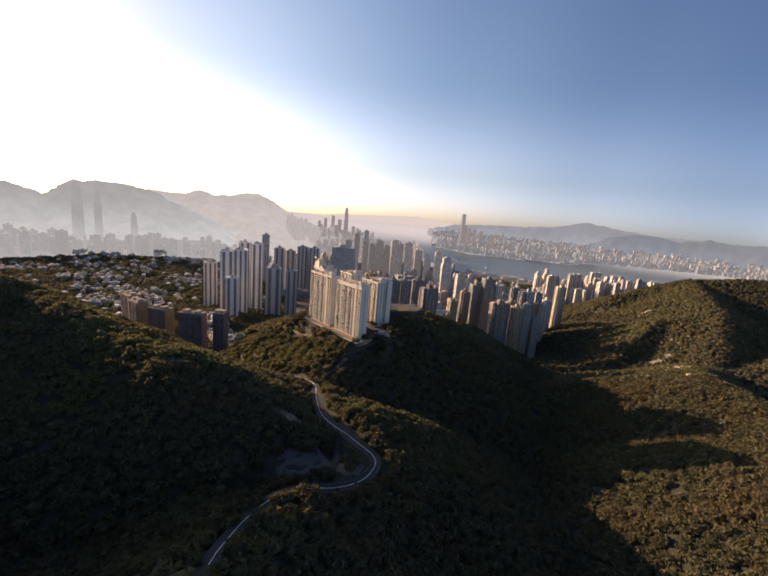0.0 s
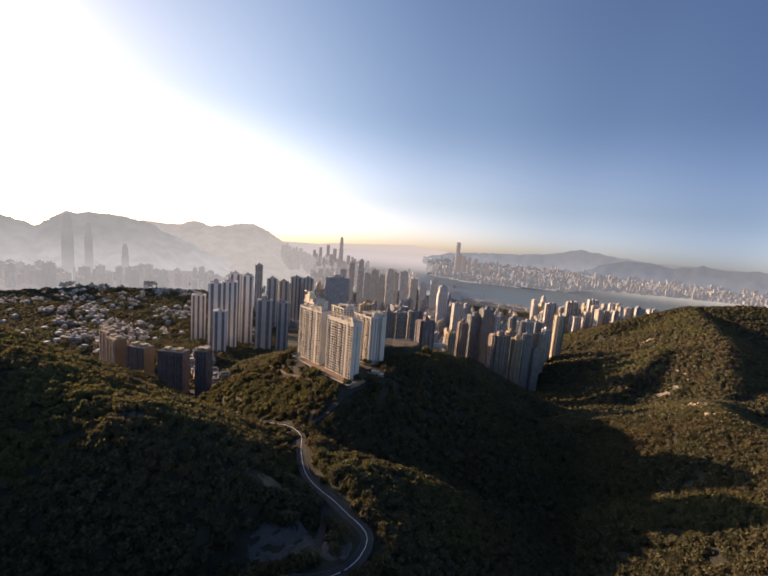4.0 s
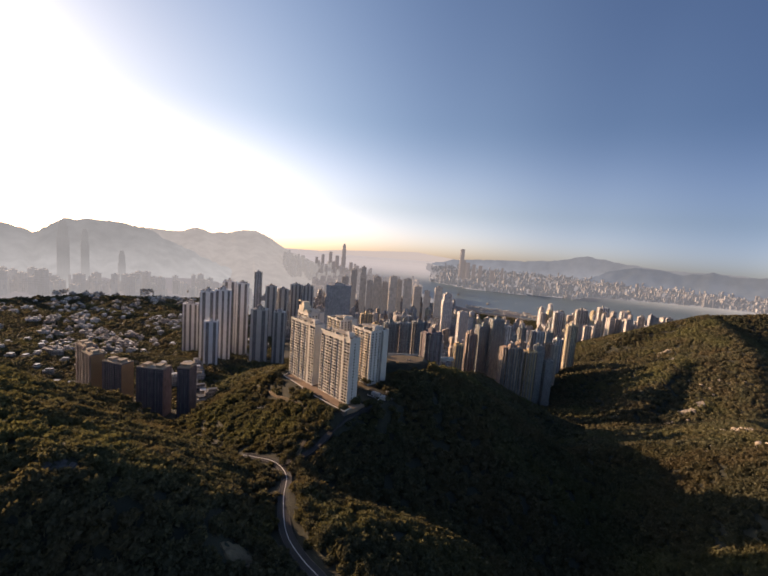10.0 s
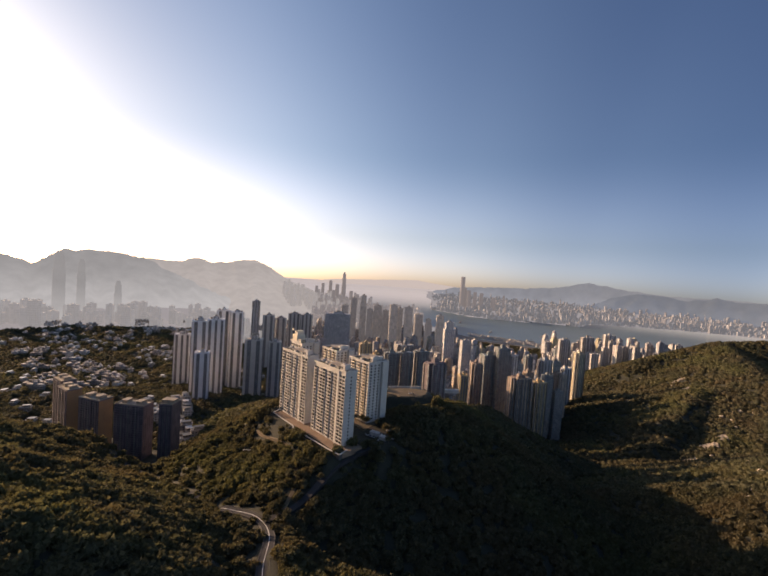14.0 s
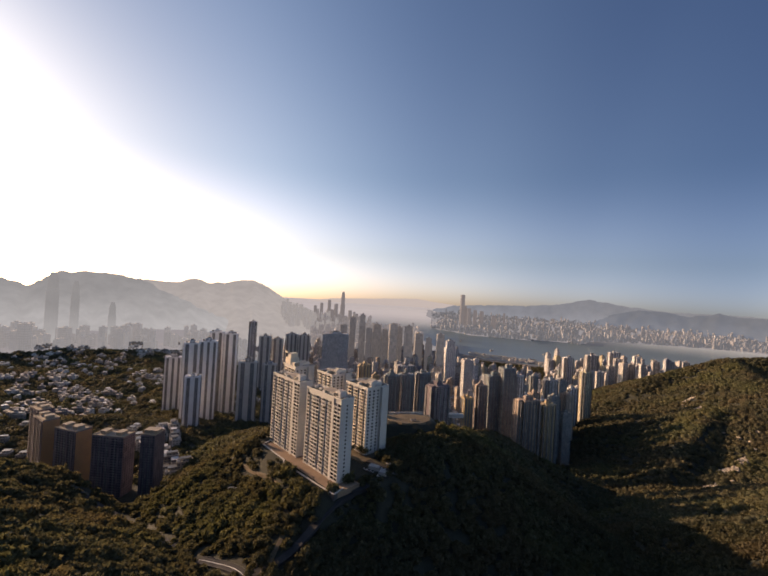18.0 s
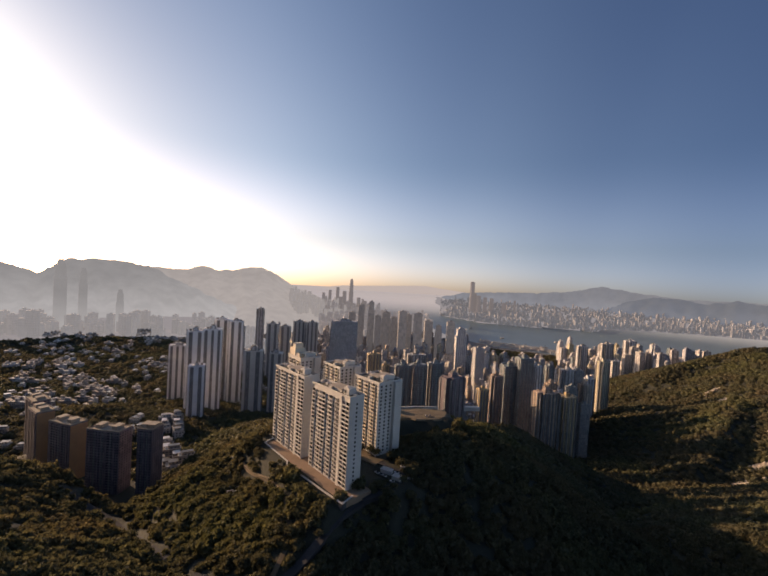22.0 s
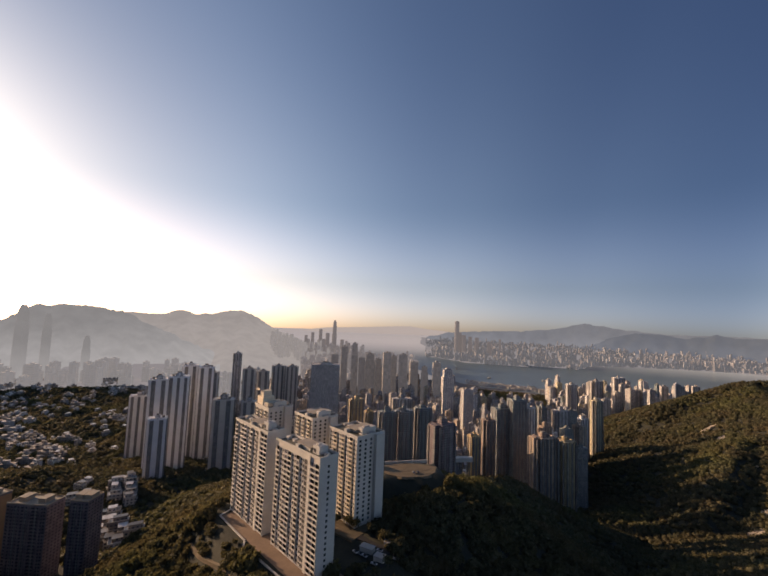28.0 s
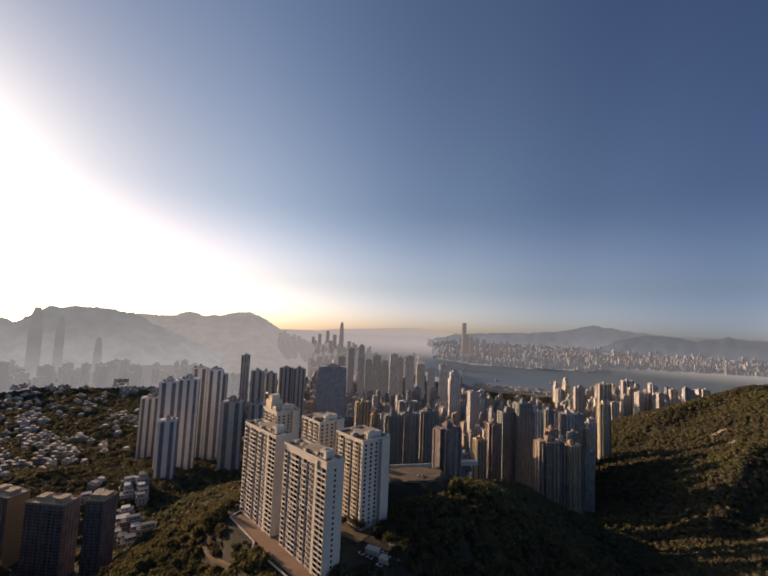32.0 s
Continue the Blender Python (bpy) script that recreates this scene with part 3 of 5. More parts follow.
def tower(x, y, top, w, d, turn, mat, label, kind="cross", group="town towers", base=None, strips=0, strip_mat=None, name="apartment_tower", plain=None):
    """An apartment tower: body, upright window strips, roof parts."""
    ground_z = land(x, y) if base is None else base
    z0 = min(ground_z, land(x - w / 2, y - d / 2), land(x + w / 2, y - d / 2)) - 4 if base is None else base - 4
    h = top - z0
    t = thing(name, pose(x, y, z0, 0, 0, turn), label, "tower", group)
    if kind == "cross":
        part("body", plan_mesh(cross_plan(w, d), 0, h), mat, t)
    elif kind == "step":
        part("body", boxes([(-w / 2, -d / 2, 0, w / 2, d / 2, h * 0.86), (-w * 0.4, -d * 0.4, h * 0.86, w * 0.4, d * 0.4, h)]), mat, t)
    else:
        part("body", boxes([(-w / 2, -d / 2, 0, w / 2, d / 2, h)]), plain or mat, t)
    if strips:
        step = w / strips
        thin = 0.21 if kind == "slab" else 0.13
        data = boxes([(-step * thin, -0.9, 3, step * thin, 0.9, h - 2)])
        for i in range(strips):
            part("window_strip", data, strip_mat or stripe_glass, t, m=pose(-w / 2 + step * (i + 0.5), -d / 2, 0))
        step = d / max(2, strips // 2)
        data = boxes([(-0.9, -step * thin, 3, 0.9, step * thin, h - 2)])
        for i in range(max(2, strips // 2)):
            for sx in (-1, 1):
                part("window_strip", data, strip_mat or stripe_glass, t, m=pose(sx * w / 2, -d / 2 + step * (i + 0.5), 0))
    rooftop(t, w * (0.75 if kind == "cross" else 1), d * (0.75 if kind == "cross" else 1), h, int(x * 7 + y), mat)
    return t


# pale slab towers with dark upright strips, on the valley's edge
for x, y, top, w, d, turn, strips in [(-432, 1040, 286, 34, 20, 20, 6), (-362, 972, 331, 32, 24, 20, 5), (-335, 990, 334, 36, 24, 20, 6), (-352, 1075, 344, 30, 22, 20, 5), (-318, 1072, 342, 30, 22, 20, 5), (-326, 905, 278, 28, 20, 20, 3)]:
    tower(x, y, top, w, d, turn, white_skin, "tall pale slab tower with dark upright window strips", "slab", "striped slab towers", strips=max(2, strips // 2), plain=bright_wall)
for x, y, top, w, d, turn, strips in [(-249, 992, 294, 38, 20, 10, 5), (-206, 1008, 288, 28, 18, 10, 4), (-384, 1610, 268, 42, 24, 15, 5), (-470, 1510, 267, 36, 22, 15, 4), (-349, 1660, 254, 42, 24, 15, 5), (-305, 1705, 270, 46, 26, 12, 6), (-255, 1705, 268, 46, 26, 12, 6)]:
    tower(x, y, top, w, d, turn, tower_skin, "grey-beige slab tower with upright window strips", "slab", "striped slab towers", strips=max(2, strips // 2), plain=pale_wall)
tower(-524, 1910, 290, 32, 28, 10, white_skin, "slim pale tower standing above its neighbours", "step", strips=3)
# towers right of the white blocks, at the foot of the dark spur
for x, y, top, w, d, turn, mat, kind, strips, label in [
    (298, 834, 285, 41, 24, 8, pink_skin, "cross", 7, "pinkish-brown tower with bay windows"),
    (349, 866, 271, 31, 26, 8, gold_skin, "cross", 4, "ochre tower with a brightly lit side"),
    (199, 868, 274, 17, 16, 12, gold_skin, "slab", 3, "narrow ochre apartment tower"),
    (235, 908, 290, 22, 20, 8, pink_skin, "cross", 3, "narrow brown apartment tower"),
    (276, 955, 300, 33, 24, 8, teal_skin, "slab", 5, "dark teal tower with white floor lines"),
    (300, 945, 319, 28, 24, 8, teal_skin, "slab", 5, "dark teal tower with a pale crown"),
    (327, 958, 303, 24, 24, 8, white_skin, "cross", 4, "pale tower beside a teal tower"),
    (684, 1330, 249, 34, 26, 14, straw_skin, "cross", 5, "tall yellowish-white tower at the hill's foot"),
    (632, 1310, 202, 36, 24, 10, white_skin, "cross", 4, "white tower beside the hill"),
]:
    tower(x, y, top, w, d, turn, mat, label, kind, "towers below the spur", strips=strips)
for x, y, top, w, d, turn, mat, label in [
    (2, 1008, 298, 28, 22, 20, gold_skin, "warm ochre tower behind the white blocks"),
    (27, 958, 287, 15, 16, 20, gold_skin, "low ochre tower behind the white blocks"),
    (108, 1160, 272, 46, 24, 10, tower_skin, "beige tower with a stepped roof"),
    (51, 808, 322, 24, 20, 10, teal_skin, "shaded grey-blue apartment tower"),
    (79, 838, 318, 28, 20, 10, teal_skin, "shaded grey-blue tower with a pale top"),
    (111, 858, 318, 27, 20, 10, teal_skin, "shaded grey-blue apartment tower"),
    (118, 735, 326, 34, 24, 30, brown_tile, "brown low block with a lit end wall"),
    (470, 1210, 252, 22, 20, 12, teal_skin, "slim dark tower with pale piers"),
    (519, 1210, 245, 40, 24, 12, office_skin, "dark blue-grey apartment tower"),
    (923, 1900, 207, 48, 30, 12, white_skin, "pale twin tower by the shore"),
    (1040, 1910, 223, 60, 30, 12, tower_skin, "wide pale tower by the shore"),
    (1208, 2010, 229, 60, 30, 14, white_skin, "pale tower beyond the hill's shoulder"),
]:
    tower(x, y, top, w, d, turn, mat, label, "cross", "towers behind the white blocks", strips=4)
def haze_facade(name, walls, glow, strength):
    # haze before the building, painted as an even glow of its walls
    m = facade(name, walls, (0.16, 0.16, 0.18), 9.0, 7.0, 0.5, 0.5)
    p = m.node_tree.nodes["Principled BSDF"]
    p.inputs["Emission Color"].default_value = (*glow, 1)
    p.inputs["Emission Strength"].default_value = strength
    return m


hazy_office = haze_facade("hazy_office", [(0.16, 0.155, 0.155), (0.24, 0.22, 0.20), (0.12, 0.12, 0.125)], (0.84, 0.93, 1.03), 0.055)
# office towers of the town centre
for x, y, top, w, d, turn, kind, label in [
    (-96, 2350, 300, 34, 34, 6, "slab", "grey office tower in the haze"), (-39, 2350, 319, 36, 36, 0, "step", "grey office tower with a stepped top"),
    (46, 2390, 262, 56, 40, 0, "step", "wide dark office block"), (135, 2300, 281, 40, 36, 8, "slab", "dark grey office tower"),
    (222, 2300, 274, 46, 40, -6, "slab", "dark office tower with a framed top"), (403, 2300, 237, 40, 36, 0, "slab", "dark tower by the water"),
    (-142, 2290, 262, 38, 30, 10, "cross", "grey office tower in the haze"), (2, 2290, 250, 32, 30, -8, "cross", "slim grey office tower"), (92, 2360, 240, 36, 30, 12, "step", "grey office tower with a stepped top"),
    (178, 2400, 255, 34, 32, 4, "cross", "slim grey office tower"), (282, 2330, 232, 44, 32, 10, "slab", "dark grey office tower"), (336, 2290, 214, 38, 30, -5, "step", "grey office tower with a stepped top"),
    (411, 1710, 204, 38, 30, 8, "slab", "wide grey office tower"), (-111, 1515, 303, 90, 46, 5, "slab", "broad dark office block"),
]:
    tower(x, y, top, w, d, turn, hazy_office if y > 2250 else office_skin, label, kind, "office towers", name="office_tower")
tower(398, 2000, 240, 50, 34, 4, white_skin, "white office tower with a peaked top", "step", "office towers", name="office_tower")


def sky_tower(bearing, r, top, w, label, taper, base=0, mat=None, flat=False):
    """A very tall far tower, with set-backs."""
    x, y = at_bearing(bearing, r)
    foot = far(x, y, base)
    k = (far(x, y, base + 100) - foot).z / 100
    t = thing("skyscraper", Matrix.Translation(foot) @ Matrix.Scale(1, 4), label, "skyscraper", "far skyscrapers")
    s = w * k
    levels = [(0.0, 1.0), (0.55, 1.0), (0.56, taper), (0.8, taper), (0.81, taper * 0.88), (0.93, taper * 0.8), (0.97, taper * 0.6), (1.0, taper * 0.45)]
    if flat:
        levels = [(0.0, 1.0), (0.5, 1.0), (0.94, taper), (1.0, taper * 0.97)]
    vs, fs = [], []
    for z, c in levels:
        q = s * c / 2
        for px, py in ((-q, -q * 0.6), (-q * 0.6, -q), (q * 0.6, -q), (q, -q * 0.6), (q, q * 0.6), (q * 0.6, q), (-q * 0.6, q), (-q, q * 0.6)):
            vs.append((px, py, z * top * k))
    for j in range(len(levels) - 1):
        fs += [(j * 8 + i, j * 8 + (i + 1) % 8, j * 8 + 8 + (i + 1) % 8, j * 8 + 8 + i) for i in range(8)]
    fs.append(tuple(range(len(vs) - 8, len(vs))))
    part("shaft", (vs, fs), mat or hazy_glass, t)
    part("crown", boxes([(-s * 0.16, -s * 0.16, top * k, s * 0.16, s * 0.16, top * k * 1.008)]), mat or hazy_glass, t)
    return t


# no lamps in these towers: their faint glow is painted haze
hazy_glass = haze_glow("far_glass_tower", (0.12, 0.12, 0.13), (0.85, 0.92, 1.0), 0.12)
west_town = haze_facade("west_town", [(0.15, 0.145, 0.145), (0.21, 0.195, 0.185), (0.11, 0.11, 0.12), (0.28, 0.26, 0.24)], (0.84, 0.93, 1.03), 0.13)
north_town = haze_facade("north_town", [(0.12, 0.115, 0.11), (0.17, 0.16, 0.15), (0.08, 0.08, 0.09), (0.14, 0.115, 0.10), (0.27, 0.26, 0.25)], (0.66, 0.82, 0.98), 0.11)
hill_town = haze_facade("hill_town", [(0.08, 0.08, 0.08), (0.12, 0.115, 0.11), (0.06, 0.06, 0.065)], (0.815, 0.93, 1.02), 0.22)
ghost = haze_glow("ghost_tower", (0.05, 0.05, 0.05), (0.765, 0.935, 1.075), 0.20, 0.31, (120.0, 330.0))
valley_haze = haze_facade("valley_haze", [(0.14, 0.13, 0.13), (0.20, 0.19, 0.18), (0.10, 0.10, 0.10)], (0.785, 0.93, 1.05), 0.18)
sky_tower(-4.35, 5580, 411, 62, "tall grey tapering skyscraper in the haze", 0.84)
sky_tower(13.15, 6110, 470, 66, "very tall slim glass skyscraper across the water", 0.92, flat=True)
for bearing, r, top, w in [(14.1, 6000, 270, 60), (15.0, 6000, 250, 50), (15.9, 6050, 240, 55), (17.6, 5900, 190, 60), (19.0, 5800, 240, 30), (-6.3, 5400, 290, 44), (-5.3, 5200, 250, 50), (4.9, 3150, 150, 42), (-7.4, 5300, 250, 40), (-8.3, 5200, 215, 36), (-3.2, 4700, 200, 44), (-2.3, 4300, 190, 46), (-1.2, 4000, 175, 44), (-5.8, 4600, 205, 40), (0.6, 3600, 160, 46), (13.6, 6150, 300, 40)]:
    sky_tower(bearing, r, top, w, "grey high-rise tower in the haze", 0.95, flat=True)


def far_town(name, mat, count, place, label, seed):
    """Many small far towers in one mesh."""
    rng = random.Random(seed)
    items_v, items_f = [], []
    made = 0
    while made < count:
        spot = place(rng)
        if not spot:
            continue
        bearing, r, h, w, d, base = spot
        x, y = at_bearing(bearing, r)
        foot = far(x, y, base - 6)
        head = far(x, y, base + h)
        k = (head - foot).z / (h + 6)
        turn = rng.uniform(-0.5, 0.5)
        c, s = math.cos(turn), math.sin(turn)
        vs, fs = boxes([(-w * k / 2, -d * k / 2, 0, w * k / 2, d * k / 2, head.z - foot.z), (-w * k / 6, -d * k / 5, head.z - foot.z, w * k / 5, d * k / 5, head.z - foot.z + 5 * k)])
        o = len(items_v)
        items_v += [(foot.x + vx * c - vy * s, foot.y + vx * s + vy * c, foot.z + vz) for vx, vy, vz in vs]
        items_f += [tuple(o + i for i in f) for f in fs]
        made += 1
    return tagged(part(name, (items_v, items_f), mat), label, "buildings", kind="stuff")


def peak_slope(bearing, r):
    """Height of the peak's near slope."""
    top = HUB.z + math.tan(radians(steps(bearing, [(-17, 0.35), (-15.5, -0.3), (-14, -1.2), (-12.4, -2.2), (-10, -3.0), (-7.2, -4.2), (-5, -6)]))) * 6600
    return max(0, top) * max(0.0, 1 - (6600 - r) / 4100) ** 1.15


def north_spot(rng):
    bearing = rng.uniform(8.8, 58)
    shore = steps(bearing, FAR_SHORE)
    r = shore + 60 + (9800 - shore) * rng.random() ** 1.5
    clump = noise.noise(Vector((bearing * 0.5, r * 0.0012, 1)))
    if clump < -0.25 and rng.random() < 0.75:
        return None
    h = rng.uniform(16, 52) + (rng.random() < 0.14) * rng.uniform(25, 80) + 20 * max(0, clump)
    h *= 0.85 * min(1.0, 0.3 + (bearing - 8.8) / 3.5)
    return bearing, r, h, rng.uniform(12, 34), rng.uniform(12, 28), 4


def west_spot(rng):
    bearing = rng.uniform(-8.5, 7.5)
    r = rng.uniform(2550, min(5600, steps(bearing, NEAR_SHORE) - 60))
    h = rng.uniform(45, 120) + (rng.random() < 0.12) * rng.uniform(40, 90)
    if bearing < -7:
        h *= 0.8
    foot = max(island_rise(bearing, r), peak_slope(bearing, r) if bearing < -7 else 0)
    if foot > 130:
        return None
    return bearing, r, h + 14, rng.uniform(18, 42), rng.uniform(18, 36), foot - 14


def hillside_spot(rng):
    bearing = rng.uniform(-13.0, -5.0)
    r = rng.uniform(3900, 5700)
    foot = peak_slope(bearing, r)
    if foot > 250:
        return None
    return bearing, r, rng.uniform(50, 105) + (rng.random() < 0.15) * rng.uniform(20, 60) + 14, rng.uniform(16, 34), rng.uniform(16, 30), foot - 14


def valley_spot(rng):
    bearing = rng.uniform(-62, -14)
    r = rng.uniform(1980, 2420)
    return bearing, r, rng.uniform(30, 100), rng.uniform(16, 34), rng.uniform(16, 30), land(*at_bearing(bearing, r))


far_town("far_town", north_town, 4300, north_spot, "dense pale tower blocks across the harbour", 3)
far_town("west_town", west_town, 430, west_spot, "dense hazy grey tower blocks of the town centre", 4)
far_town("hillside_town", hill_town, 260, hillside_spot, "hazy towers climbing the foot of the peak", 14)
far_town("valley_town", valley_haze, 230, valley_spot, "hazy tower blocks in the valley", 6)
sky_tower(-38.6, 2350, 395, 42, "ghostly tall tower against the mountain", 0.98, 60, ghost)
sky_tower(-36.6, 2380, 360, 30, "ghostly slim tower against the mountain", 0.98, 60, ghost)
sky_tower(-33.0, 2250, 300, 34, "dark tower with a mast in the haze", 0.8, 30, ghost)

# close-set towers at the mouth of the valley
rng = random.Random(31)
for x, y in [(x, y) for x in range(350, 620, 38) for y in range(1000, 1300, 46)]:
    x, y = x + rng.uniform(-8, 8), y + rng.uniform(-10, 10)
    if y < 1060 or x > 0.53 * (y - 120) or land(x, y) > 95 or any(abs(x - a) < 36 and abs(y - b) < 32 for a, b in ((470, 1210), (519, 1210), (632, 1310), (684, 1330))):
        continue
    skin = rng.choice((tower_skin, teal_skin, white_skin, pink_skin))
    tower(x, y, rng.uniform(175, 235) - (y < 1080) * 20, rng.uniform(17, 26), rng.uniform(16, 22), rng.uniform(0, 20), skin, {tower_skin: "weathered beige tower at the valley's mouth", teal_skin: "dark teal tower at the valley's mouth", white_skin: "pale tower at the valley's mouth", pink_skin: "brown tower at the valley's mouth"}[skin], rng.choice(("cross", "slab")), "towers at the valley's mouth")

# towers filling the near town between the white blocks and the shore
rng = random.Random(11)
placed = [(o.matrix_basis.translation.x, o.matrix_basis.translation.y) for o in scene.objects if o.get("category") == "tower"]
count = 0
for attempt in range(9000):
    bearing, r = rng.uniform(-15, 33), 1150 + 1650 * rng.random() ** 0.8
    x, y = at_bearing(bearing, r)
    shore = steps(bearing, NEAR_SHORE)
    if r > shore - 60 or land(x, y) > 62 or (y < 1750 and x > 0.5 * (y - 120)) or (13 < bearing < 25 and r > shore - 620):
        continue
    if any(abs(x - px) < 34 and abs(y - py) < 36 for px, py in placed):
        continue
    placed.append((x, y))
    rise = rng.uniform(50, 115) + (rng.random() < 0.15) * rng.uniform(15, 45)
    w, d = rng.uniform(16, 30), rng.uniform(15, 25)
    style = rng.random()
    mat = tower_skin if style < 0.62 else white_skin if style < 0.74 else straw_skin if style < 0.82 else pink_skin if style < 0.9 else office_skin
    tower(x, y, land(x, y) + rise, w, d, rng.uniform(-12, 30), mat, {tower_skin: "weathered beige-grey apartment tower in the town", white_skin: "pale apartment tower in the town", straw_skin: "straw-coloured apartment tower in the town", pink_skin: "brownish apartment tower in the town", office_skin: "dark office block in the town"}[mat], rng.choice(("cross", "cross", "slab", "step")))
    count += 1
    if count == 214:
        break


# towers along the shore beyond the wooded hill
rng = random.Random(41)
shore_spots = []
while len(shore_spots) < 36:
    bearing = rng.uniform(24.5, 37)
    x, y = at_bearing(bearing, rng.uniform(2050, steps(bearing, NEAR_SHORE) - 90))
    if all(abs(x - a) + abs(y - b) > 50 for a, b in shore_spots + placed):
        shore_spots.append((x, y))
for x, y in shore_spots:
    skin = rng.choice((tower_skin, tower_skin, white_skin, straw_skin, teal_skin))
    tower(x, y, land(x, y) + rng.uniform(85, 150), rng.uniform(22, 38), rng.uniform(18, 28), rng.uniform(-5, 30), skin, {tower_skin: "weathered beige tower near the shore", white_skin: "pale tower near the shore", straw_skin: "straw-coloured tower near the shore", teal_skin: "dark teal tower near the shore"}[skin], rng.choice(("cross", "slab", "step")), "towers by the shore")
placed += shore_spots


def shore_spot(rng):
    bearing = rng.uniform(24.5, 40)
    r = rng.uniform(1950, steps(bearing, NEAR_SHORE) - 60)
    return bearing, r, rng.uniform(45, 105), rng.uniform(14, 32), rng.uniform(13, 24), land(*at_bearing(bearing, r))


far_town("shore_blocks", tower_skin, 230, shore_spot, "crowded blocks along the shore beyond the hill", 19)


def town_spot(rng):
    bearing, r = rng.uniform(-16, 34), 1150 + 1750 * rng.random() ** 0.8
    x, y = at_bearing(bearing, r)
    shore = steps(bearing, NEAR_SHORE)
    if r > shore - 40 or land(x, y) > 60 or (y < 1750 and x > 0.5 * (y - 120)) or (12.5 < bearing < 25.5 and r > shore - 640):
        return None
    return bearing, r, rng.uniform(14, 42), rng.uniform(14, 34), rng.uniform(12, 26), land(x, y)


def slim_spot(rng):
    bearing, r = rng.uniform(-14, 33), 1450 + 1400 * rng.random()
    x, y = at_bearing(bearing, r)
    shore = steps(bearing, NEAR_SHORE)
    if r > shore - 50 or land(x, y) > 50 or (y < 1750 and x > 0.5 * (y - 120)) or (12.5 < bearing < 25.5 and r > shore - 640):
        return None
    return bearing, r, rng.uniform(40, 95), rng.uniform(12, 24), rng.uniform(11, 20), land(x, y)


far_town("town_towers", tower_skin, 520, slim_spot, "crowded slim towers between the taller ones", 17)
far_town("town_blocks", tower_skin, 1300, town_spot, "crowded lower blocks between the towers", 7)

# ---- the white blocks ----
STOREY = 3.15


def shared(name, items, mat):
    """One mesh that many alike pieces share."""
    data = bpy.data.meshes.new(name)
    data.from_pydata(*(boxes(items)[0], [], boxes(items)[1]))
    data.materials.append(mat)
    return data


